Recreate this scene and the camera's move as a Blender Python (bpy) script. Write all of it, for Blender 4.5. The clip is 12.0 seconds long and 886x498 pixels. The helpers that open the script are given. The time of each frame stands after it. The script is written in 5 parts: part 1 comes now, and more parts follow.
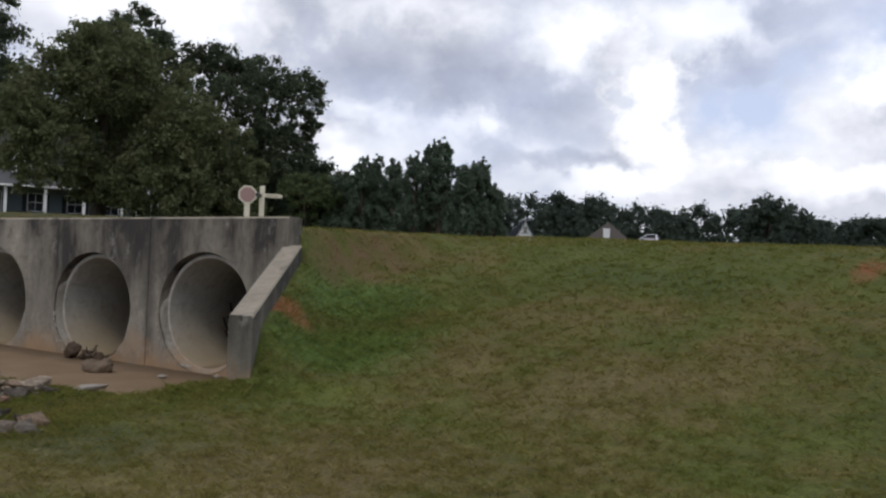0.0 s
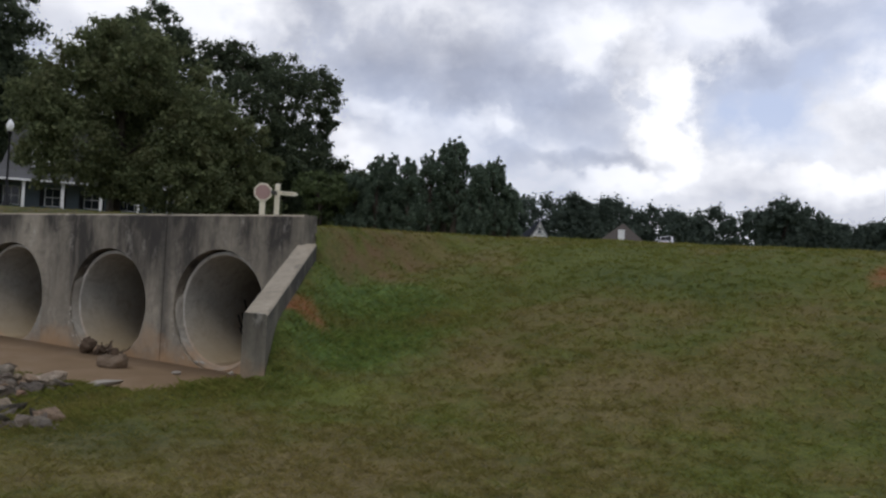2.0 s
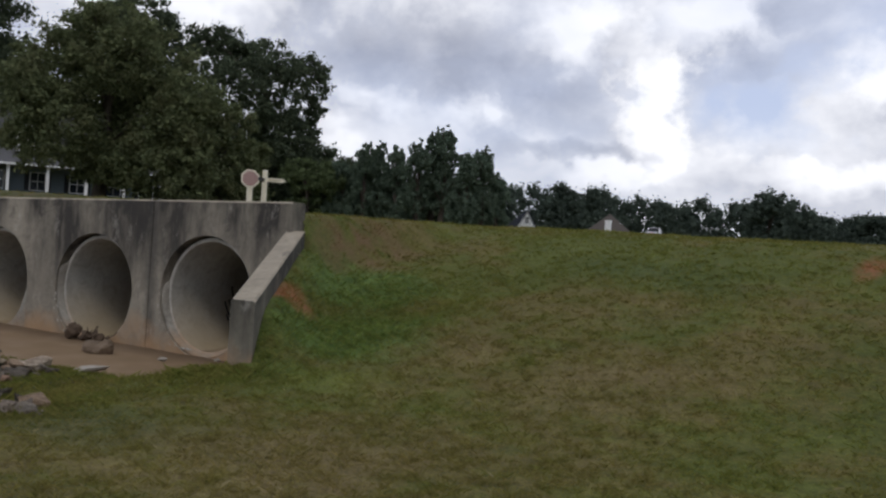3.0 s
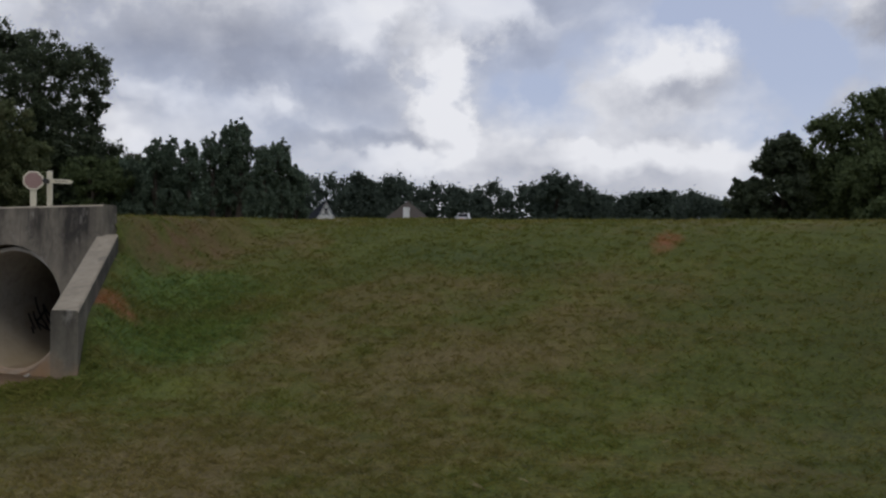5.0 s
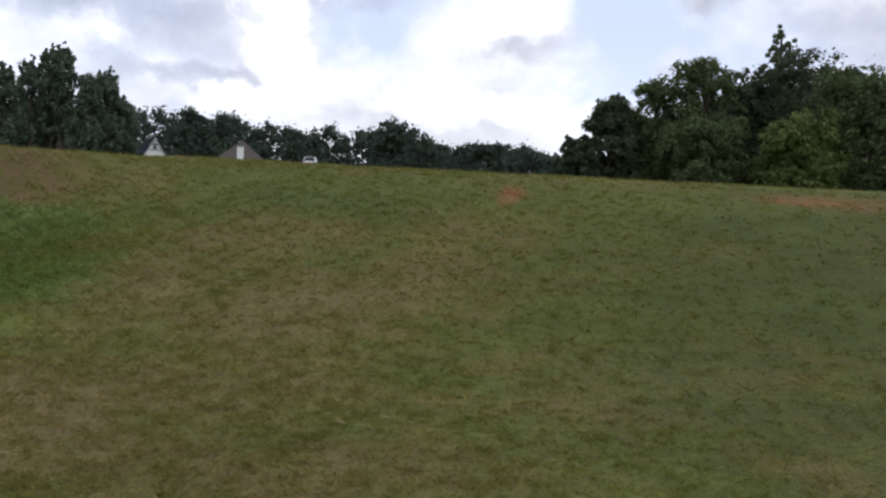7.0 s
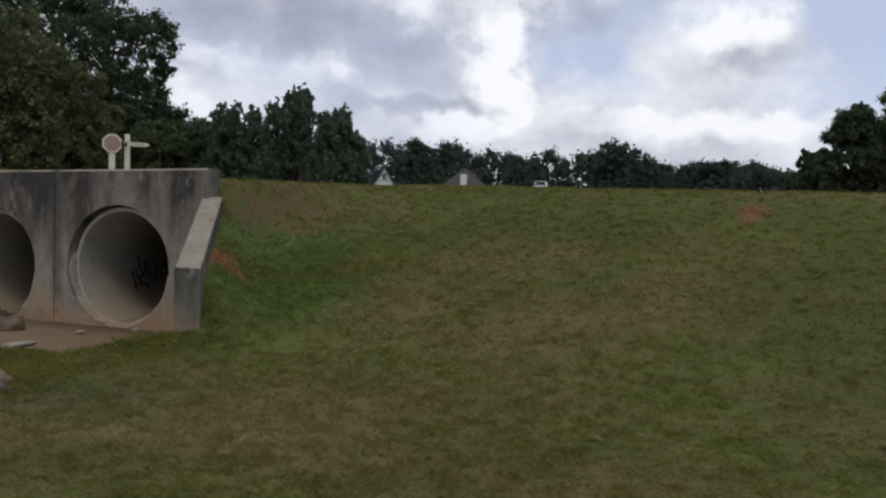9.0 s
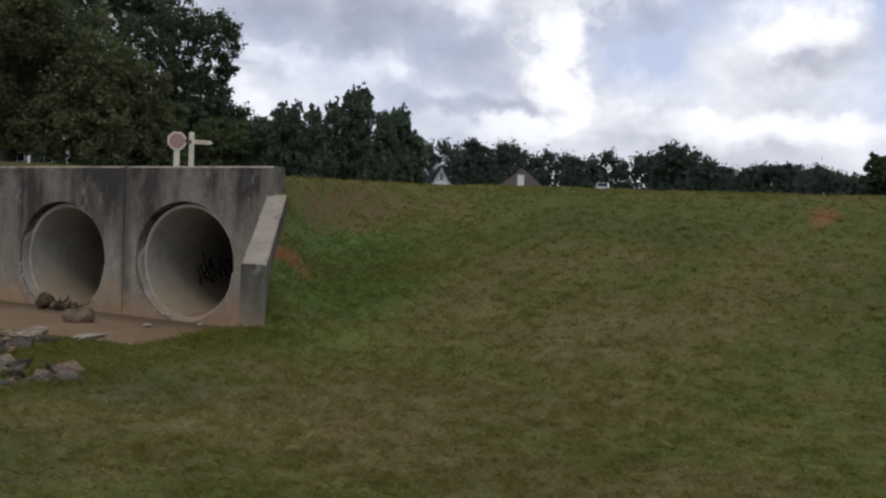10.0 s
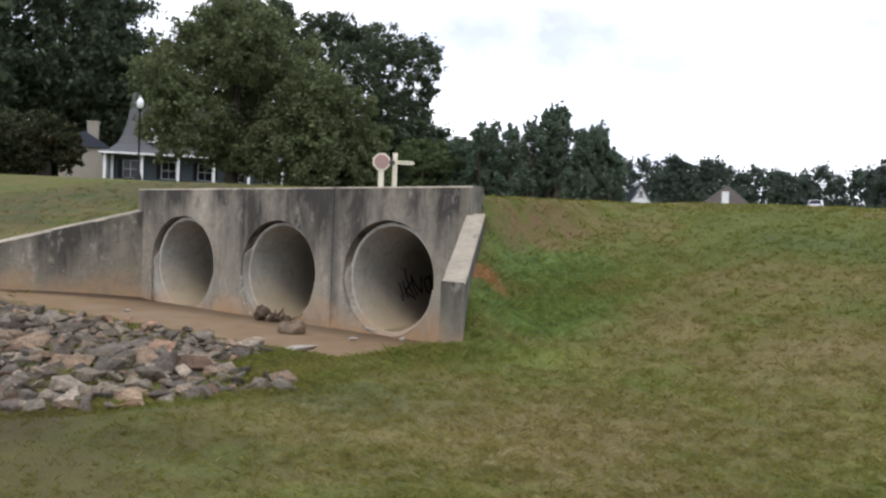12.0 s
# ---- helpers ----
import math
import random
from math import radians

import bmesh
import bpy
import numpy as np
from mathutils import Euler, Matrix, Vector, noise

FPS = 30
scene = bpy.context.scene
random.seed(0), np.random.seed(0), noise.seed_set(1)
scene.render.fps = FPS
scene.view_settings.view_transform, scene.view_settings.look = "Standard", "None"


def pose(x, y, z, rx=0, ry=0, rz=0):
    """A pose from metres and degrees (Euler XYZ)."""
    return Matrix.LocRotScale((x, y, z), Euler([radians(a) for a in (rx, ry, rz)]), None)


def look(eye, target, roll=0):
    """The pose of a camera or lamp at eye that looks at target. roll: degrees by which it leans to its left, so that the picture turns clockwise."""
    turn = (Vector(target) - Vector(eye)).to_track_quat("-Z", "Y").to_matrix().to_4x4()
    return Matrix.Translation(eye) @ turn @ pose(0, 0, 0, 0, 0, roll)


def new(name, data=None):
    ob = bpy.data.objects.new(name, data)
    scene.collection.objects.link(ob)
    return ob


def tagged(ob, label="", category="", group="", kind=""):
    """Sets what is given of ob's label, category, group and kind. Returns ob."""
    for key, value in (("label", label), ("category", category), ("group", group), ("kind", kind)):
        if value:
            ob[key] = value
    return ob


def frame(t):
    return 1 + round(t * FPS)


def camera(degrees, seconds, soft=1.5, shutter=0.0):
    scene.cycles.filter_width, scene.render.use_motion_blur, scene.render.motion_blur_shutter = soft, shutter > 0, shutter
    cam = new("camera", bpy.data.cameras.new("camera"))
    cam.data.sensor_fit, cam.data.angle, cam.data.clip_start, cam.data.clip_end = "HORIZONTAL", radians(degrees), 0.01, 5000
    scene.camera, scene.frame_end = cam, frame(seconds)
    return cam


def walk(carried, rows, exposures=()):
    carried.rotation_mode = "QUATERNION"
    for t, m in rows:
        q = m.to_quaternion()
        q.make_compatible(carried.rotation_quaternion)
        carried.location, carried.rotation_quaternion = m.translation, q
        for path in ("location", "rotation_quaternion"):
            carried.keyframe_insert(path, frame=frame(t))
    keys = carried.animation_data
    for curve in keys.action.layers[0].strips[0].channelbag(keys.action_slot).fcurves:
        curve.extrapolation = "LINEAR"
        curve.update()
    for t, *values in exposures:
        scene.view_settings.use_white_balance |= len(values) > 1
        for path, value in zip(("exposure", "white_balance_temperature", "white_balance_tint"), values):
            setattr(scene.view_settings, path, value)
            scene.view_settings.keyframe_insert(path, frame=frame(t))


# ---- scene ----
# eye path: seconds, place, heading to the left of +y, pitch up, lean to the right
ROWS = [
    (0.0, 8.287, -10.037, 1.842, 30.157, 0.835, -2.381),
    (0.2, 8.284, -10.034, 1.843, 30.017, 0.866, -2.380),
    (0.3, 8.282, -10.032, 1.843, 30.166, 1.234, -2.324),
    (0.5, 8.279, -10.029, 1.844, 30.368, 1.456, -2.180),
    (0.7, 8.279, -10.035, 1.846, 30.599, 1.310, -2.181),
    (0.8, 8.278, -10.038, 1.848, 30.807, 1.215, -2.301),
    (1.0, 8.278, -10.044, 1.850, 31.404, 0.845, -2.248),
    (1.2, 8.283, -10.043, 1.846, 31.910, 1.327, -1.843),
    (1.3, 8.285, -10.042, 1.845, 32.119, 1.359, -1.647),
    (1.5, 8.290, -10.041, 1.841, 32.304, 0.386, -1.940),
    (1.7, 8.285, -10.039, 1.845, 31.817, 0.268, -2.274),
    (1.8, 8.282, -10.037, 1.847, 31.506, 0.364, -2.563),
    (2.0, 8.277, -10.035, 1.851, 31.038, 0.747, -3.032),
    (2.5, 8.252, -10.008, 1.844, 30.074, 0.095, -3.487),
    (3.0, 8.250, -10.033, 1.852, 30.175, 0.084, -3.640),
    (3.5, 8.248, -10.041, 1.852, 30.201, -0.018, -3.931),
    (3.7, 8.217, -10.082, 1.853, 29.190, -0.180, -3.660),
    (5.3, 7.969, -10.405, 1.857, 16.800, -0.050, -0.280),
    (5.5, 7.938, -10.446, 1.857, 17.489, -0.104, -0.517),
    (5.7, 7.915, -10.454, 1.859, 18.758, 0.179, -0.028),
    (5.8, 7.903, -10.458, 1.859, 19.372, 1.044, -0.142),
    (6.0, 7.880, -10.466, 1.861, 19.055, 0.523, -1.358),
    (6.1, 7.878, -10.481, 1.856, 18.329, 0.535, -1.867),
    (6.2, 7.875, -10.496, 1.850, 17.244, -0.670, -2.260),
    (6.3, 7.873, -10.512, 1.845, 16.038, -1.347, -2.754),
    (6.4, 7.870, -10.527, 1.839, 14.409, -2.496, -2.349),
    (6.5, 7.868, -10.542, 1.834, 12.735, -3.558, -2.708),
    (6.6, 7.859, -10.558, 1.840, 9.450, -5.943, -2.518),
    (6.7, 7.851, -10.574, 1.846, 6.241, -6.559, -3.370),
    (6.8, 7.842, -10.591, 1.851, 5.831, -6.949, -3.030),
    (6.9, 7.834, -10.607, 1.857, 6.295, -5.291, -3.297),
    (7.0, 7.825, -10.623, 1.863, 7.059, -3.173, -2.941),
    (7.1, 7.827, -10.667, 1.862, 7.508, -1.638, -2.161),
    (7.2, 7.829, -10.711, 1.862, 8.202, -2.116, -1.239),
    (7.3, 7.830, -10.754, 1.861, 8.639, -3.443, 0.414),
    (7.4, 7.832, -10.798, 1.861, 10.908, -4.093, 1.930),
    (7.5, 7.834, -10.842, 1.860, 12.975, -3.103, 2.470),
    (7.6, 7.821, -10.844, 1.859, 14.373, -2.106, 1.997),
    (7.7, 7.809, -10.846, 1.857, 15.079, -3.102, 0.755),
    (9.3, 7.607, -10.877, 1.836, 21.620, -2.020, -1.030),
    (9.5, 7.582, -10.881, 1.833, 22.071, -2.207, -0.778),
    (10.0, 7.551, -10.881, 1.834, 24.361, -2.312, -2.192),
    (10.1, 7.555, -10.885, 1.834, 24.896, -2.906, -3.661),
    (10.2, 7.559, -10.889, 1.834, 24.993, -2.982, -3.647),
    (10.3, 7.564, -10.893, 1.834, 24.317, -3.947, -3.393),
    (10.5, 7.572, -10.901, 1.834, 23.885, -4.439, -3.154),
    (10.9, 7.566, -10.926, 1.832, 26.310, -3.611, -2.899),
    (11.0, 7.564, -10.932, 1.832, 26.828, -3.773, -3.599),
    (11.2, 7.570, -10.946, 1.836, 28.158, -3.340, -3.247),
    (11.3, 7.573, -10.952, 1.839, 28.643, -2.823, -3.326),
    (11.5, 7.579, -10.966, 1.843, 30.638, -1.954, -3.170),
    (12.0, 7.569, -10.928, 1.848, 36.703, -1.667, -2.215),
]
cam = camera(51.76, 12.0, soft=2.45)
walk(cam, [(t, pose(x, y, z, 0, 0, yaw) @ pose(0, 0, 0, 90 + pitch) @ pose(0, 0, 0, 0, 0, -lean)) for t, x, y, z, yaw, pitch, lean in ROWS],
     [(0.0, -0.44), (0.5, -0.58), (1.0, -0.66), (1.5, -0.66), (2.0, -0.56), (3.7, -0.56), (5.3, -0.98), (6.1, -1.0), (6.5, -1.05), (6.9, -0.2), (7.1, -0.2), (7.5, -0.66), (9.5, -0.68), (10.2, -0.44), (11.0, 0.40), (12.0, 0.54)])


# ---------------------------------------------------------------- light
def build_world():
    w = bpy.data.worlds.new("cloudy_sky")
    w.use_nodes = True
    scene.world = w
    nt = w.node_tree
    nt.nodes.clear()
    N, L = nt.nodes.new, nt.links.new
    out, bg = N("ShaderNodeOutputWorld"), N("ShaderNodeBackground")
    sky = N("ShaderNodeTexSky")
    sky.sky_type, sky.sun_disc = "NISHITA", False
    sky.sun_elevation, sky.sun_rotation = radians(52), radians(-150)
    gain = N("ShaderNodeVectorMath")
    gain.operation = "SCALE"
    gain.inputs["Scale"].default_value = 0.11
    L(sky.outputs[0], gain.inputs[0])
    tc = N("ShaderNodeTexCoord")
    sep = N("ShaderNodeSeparateXYZ")
    L(tc.outputs["Generated"], sep.inputs[0])
    # clouds lie on a flat layer: direction divided by its height
    hgt = N("ShaderNodeMath")
    hgt.operation, hgt.use_clamp = "MAXIMUM", False
    hgt.inputs[1].default_value = 0.0
    L(sep.outputs[2], hgt.inputs[0])
    add = N("ShaderNodeMath")
    add.operation = "ADD"
    add.inputs[1].default_value = 0.62
    L(hgt.outputs[0], add.inputs[0])
    div = N("ShaderNodeVectorMath")
    div.operation = "DIVIDE"
    comb = N("ShaderNodeCombineXYZ")
    for i in range(3):
        L(add.outputs[0], comb.inputs[i])
    L(tc.outputs["Generated"], div.inputs[0])
    L(comb.outputs[0], div.inputs[1])

    def cloud(scale, detail, rough, shift, dist=0.0):
        m = N("ShaderNodeMapping")
        m.inputs["Location"].default_value, m.inputs["Rotation"].default_value = shift, (0, 0, radians(-15.6))
        L(div.outputs[0], m.inputs[0])
        n = N("ShaderNodeTexNoise")
        n.inputs["Scale"].default_value, n.inputs["Detail"].default_value = scale, detail
        n.inputs["Roughness"].default_value, n.inputs["Distortion"].default_value = rough, dist
        L(m.outputs[0], n.inputs[0])
        return n.outputs[0]

    def ramp(src, stops):
        r = N("ShaderNodeValToRGB")
        e = r.color_ramp.elements
        while len(e) < len(stops):
            e.new(0.5)
        for el, (p, c) in zip(e, stops):
            el.position, el.color = p, (*c, 1)
        L(src, r.inputs[0])
        return r.outputs[0]

    body = cloud(2.7, 10, 0.5, (4.6, 2.2, 0.7), 0.1)
    # the same clouds a little higher up: where they thicken downwards, light falls on them
    up = N("ShaderNodeVectorMath")
    up.operation = "SCALE"
    up.inputs["Scale"].default_value = 0.955
    L(div.outputs[0], up.inputs[0])
    m2 = N("ShaderNodeMapping")
    m2.inputs["Location"].default_value, m2.inputs["Rotation"].default_value = (4.6, 2.2, 0.7), (0, 0, radians(-15.6))
    L(up.outputs[0], m2.inputs[0])
    n2 = N("ShaderNodeTexNoise")
    n2.inputs["Scale"].default_value, n2.inputs["Detail"].default_value = 2.7, 10
    n2.inputs["Roughness"].default_value, n2.inputs["Distortion"].default_value = 0.5, 0.1
    L(m2.outputs[0], n2.inputs[0])

    def calc(op, a, b):
        n = N("ShaderNodeMath")
        n.operation = op
        for v, i in ((a, 0), (b, 1)):
            if isinstance(v, float):
                n.inputs[i].default_value = v
            else:
                L(v, n.inputs[i])
        return n.outputs[0]

    # the clouds of the day by bearing and height above the horizon, their outlines broken by noise
    flat = calc("ARCTAN2", calc("MULTIPLY", sep.outputs[0], -1.0), sep.outputs[1])
    rise = N("ShaderNodeMath")
    rise.operation = "ARCSINE"
    L(sep.outputs[2], rise.inputs[0])
    where = N("ShaderNodeCombineXYZ")
    L(calc("MULTIPLY", flat, 57.2958), where.inputs[0])
    L(calc("MULTIPLY", rise.outputs[0], 57.2958), where.inputs[1])
    ragged = N("ShaderNodeTexNoise")
    ragged.inputs["Scale"].default_value, ragged.inputs["Detail"].default_value, ragged.inputs["Roughness"].default_value = 0.26, 7, 0.58
    L(where.outputs[0], ragged.inputs[0])
    off = N("ShaderNodeVectorMath")
    off.operation = "MULTIPLY_ADD"
    off.inputs[1].default_value = (9.0, 5.5, 0)
    off.inputs[2].default_value = (-4.5, -2.75, 0)
    L(ragged.outputs[1], off.inputs[0])
    torn = N("ShaderNodeVectorMath")
    L(where.outputs[0], torn.inputs[0])
    L(off.outputs[0], torn.inputs[1])

    def bank(spots):
        """Soft ellipses summed: bearing, height, half width, half height, amount."""
        total = None
        for az, el, ra, re, amount in spots:
            m = N("ShaderNodeMapping")
            m.inputs["Scale"].default_value, m.inputs["Location"].default_value = (1 / ra, 1 / re, 0), (-az / ra, -el / re, 0)
            L(torn.outputs[0], m.inputs[0])
            g = N("ShaderNodeTexGradient")
            g.gradient_type = "SPHERICAL"
            L(m.outputs[0], g.inputs[0])
            one = calc("MULTIPLY", g.outputs[1], float(amount))
            total = one if total is None else calc("ADD", total, one)
        return total

    clear = bank([(11.5, 8.6, 4.0, 3.2, 1.0), (1.5, 13.8, 5.5, 2.2, 1.1), (-4.0, 11.0, 3.6, 3.4, 1.0), (8.0, 12.0, 3.0, 2.0, 0.5), (-1.5, 6.9, 3.5, 0.9, 0.5)])
    heap = bank([(4.0, 10.8, 6.0, 3.4, 1.0), (5.5, 5.2, 9.0, 1.7, 0.9), (-7.5, 14.2, 4.0, 2.2, 0.9), (-6.0, 9.0, 2.6, 1.5, 0.8), (17.5, 10.0, 3.0, 4.5, 0.7)])
    white = bank([(34.5, 9.3, 3.0, 1.3, 0.55), (29.5, 8.6, 2.8, 1.4, 0.55), (22.0, 13.6, 4.0, 2.6, 0.55), (17.5, 9.8, 2.6, 4.2, 0.85), (19.5, 5.5, 4.0, 1.5, 0.75),
                  (4.0, 12.0, 5.0, 2.0, 0.5), (6.0, 5.6, 9.0, 1.4, 0.6), (48.0, 14.0, 11.0, 4.0, 0.6), (14.5, 14.5, 4.0, 2.0, 0.4), (37.0, 5.0, 4.0, 1.6, 0.5)])
    shade = bank([(31.0, 12.6, 8.0, 2.6, 0.42), (25.5, 10.0, 6.0, 2.2, 0.60), (36.5, 8.6, 3.6, 1.3, 0.40), (22.5, 7.0, 6.5, 0.9, 0.65), (12.5, 12.3, 3.6, 1.2, 0.45), (10.5, 15.6, 4.0, 1.4, 0.5),
                  (3.0, 9.6, 3.6, 1.2, 0.30), (-8.0, 13.2, 4.0, 1.2, 0.40), (39.0, 12.5, 5.0, 2.5, 0.25)])
    dense = calc("ADD", calc("SUBTRACT", body, calc("MULTIPLY", clear, 0.36)), calc("MULTIPLY", heap, 0.40))
    cover = ramp(dense, [(0.22, (0, 0, 0)), (0.58, (1, 1, 1))])
    thick = ramp(body, [(0.40, (0, 0, 0)), (0.71, (1, 1, 1))])
    lit = calc("ADD", calc("MULTIPLY", calc("SUBTRACT", body, n2.outputs[0]), 3.0), 0.66)
    lit = calc("ADD", lit, calc("SUBTRACT", white, shade))
    fluff = calc("ADD", calc("MULTIPLY", calc("SUBTRACT", cloud(8.0, 6, 0.6, (1.3, 4.1, 0.2), 0.5), 0.5), 0.55), calc("MULTIPLY", calc("SUBTRACT", ragged.outputs[0], 0.5), 0.7))
    tone = ramp(calc("ADD", calc("SUBTRACT", lit, calc("MULTIPLY", thick, 0.34)), fluff), [(0.05, (0.53, 0.57, 0.71)), (0.44, (0.80, 0.84, 0.98)), (1.0, (1.52, 1.54, 1.63))])
    blue = N("ShaderNodeMix")
    blue.data_type = "RGBA"
    blue.inputs["Factor"].default_value = 0.7
    L(gain.outputs[0], blue.inputs[6])
    blue.inputs[7].default_value = (1.00, 1.12, 1.50, 1)
    mix = N("ShaderNodeMix")
    mix.data_type = "RGBA"
    L(cover, mix.inputs["Factor"])
    L(blue.outputs[2], mix.inputs[6])
    L(tone, mix.inputs[7])
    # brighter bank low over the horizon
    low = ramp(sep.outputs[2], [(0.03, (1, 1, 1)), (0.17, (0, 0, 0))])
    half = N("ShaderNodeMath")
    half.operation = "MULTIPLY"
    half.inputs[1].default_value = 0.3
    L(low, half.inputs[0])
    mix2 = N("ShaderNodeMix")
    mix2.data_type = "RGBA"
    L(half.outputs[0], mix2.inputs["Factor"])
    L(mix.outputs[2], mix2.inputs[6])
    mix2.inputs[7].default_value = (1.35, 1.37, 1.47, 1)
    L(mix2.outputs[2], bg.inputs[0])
    bg.inputs[1].default_value = 1.0
    L(bg.outputs[0], out.inputs[0])


build_world()
sun = new("sun", bpy.data.lights.new("sun", "SUN"))
sun.data.energy, sun.data.angle, sun.data.color = 0.75, radians(15), (1.0, 0.95, 0.88)
sun.matrix_world = look((0, 0, 40), (-14, 24, 6))


# ---------------------------------------------------------------- helpers
def mesh_object(name, bm, mat, parent=None, smooth=False):
    me = bpy.data.meshes.new(name)
    bm.normal_update()
    bm.to_mesh(me)
    bm.free()
    if smooth:
        me.polygons.foreach_set("use_smooth", [True] * len(me.polygons))
    me.materials.append(mat)
    ob = new(name, me)
    if parent:
        ob.parent = parent
    return ob


def part(name, bm, mat, parent, label="", smooth=False):
    ob = mesh_object(name, bm, mat, parent, smooth)
    if label:
        ob["label"] = label
    return ob


def holder(name, m, label, category, group="", kind=""):
    ob = new(name)
    ob.empty_display_size = 0.2
    ob.matrix_world = m
    return tagged(ob, label, category, group, kind)


def box(bm, size, at=(0, 0, 0), bevel=0.0, turn=(0, 0, 0), taper=1.0):
    """A bevelled box with its middle at a place; taper narrows its top."""
    r = bmesh.ops.create_cube(bm, size=1.0)["verts"]
    for v in r:
        k = taper if v.co.z > 0 else 1.0
        v.co = Vector((v.co.x * size[0] * k, v.co.y * size[1] * k, v.co.z * size[2]))
    if bevel:
        edges = {e for v in r for e in v.link_edges}
        r = bmesh.ops.bevel(bm, geom=list(edges), offset=bevel, segments=2, affect="EDGES", profile=0.6)["verts"]
    m = pose(*at, *turn)
    bmesh.ops.transform(bm, matrix=m, verts=r)
    return r


def rod(bm, a, b, ra, rb=None, seg=12, caps=True):
    """A round bar from a to b."""
    a, b = Vector(a), Vector(b)
    rb = ra if rb is None else rb
    q = (b - a).to_track_quat("Z", "Y").to_matrix().to_4x4()
    m = Matrix.Translation((a + b) / 2) @ q
    return bmesh.ops.create_cone(bm, cap_ends=caps, segments=seg, radius1=ra, radius2=rb, depth=(b - a).length, matrix=m)["verts"]


def lathe(bm, profile, seg=32, m=Matrix.Identity(4)):
    """A profile of (radius, height) turned round the z axis."""
    rings = []
    for r, z in profile:
        rings.append([bm.verts.new(m @ Vector((r * math.cos(2 * math.pi * i / seg), r * math.sin(2 * math.pi * i / seg), z))) for i in range(seg)])
    for a, b in zip(rings, rings[1:]):
        for i in range(seg):
            j = (i + 1) % seg
            bm.faces.new((a[i], a[j], b[j], b[i]))
    return rings


def fill(bm, points):
    return bm.faces.new([bm.verts.new(p) for p in points])


def prism(bm, outline, a, b):
    """An outline of (x, z) pushed through from y = a to y = b."""
    f0 = [bm.verts.new((x, a, z)) for x, z in outline]
    f1 = [bm.verts.new((x, b, z)) for x, z in outline]
    n = len(outline)
    bm.faces.new(f0)
    bm.faces.new(f1[::-1])
    for i in range(n):
        bm.faces.new((f0[(i + 1) % n], f0[i], f1[i], f1[(i + 1) % n]))
    bmesh.ops.recalc_face_normals(bm, faces=bm.faces[:])


def array_mesh(name, verts, per):
    """A mesh of loose polygons from an array (n, per, 3)."""
    n = len(verts)
    me = bpy.data.meshes.new(name)
    me.vertices.add(n * per)
    me.vertices.foreach_set("co", np.ascontiguousarray(verts, dtype=np.float32).reshape(-1))
    me.loops.add(n * per)
    me.loops.foreach_set("vertex_index", np.arange(n * per, dtype=np.int32))
    me.polygons.add(n)
    me.polygons.foreach_set("loop_start", np.arange(0, n * per, per, dtype=np.int32))
    me.update(calc_edges=True)
    return me


# ---------------------------------------------------------------- materials
def material(name, rough=0.8, metal=0.0):
    m = bpy.data.materials.new(name)
    m.use_nodes = True
    b = m.node_tree.nodes["Principled BSDF"]
    b.inputs["Roughness"].default_value, b.inputs["Metallic"].default_value = rough, metal
    b.inputs["Specular IOR Level"].default_value = 0.3
    return m, m.node_tree, b


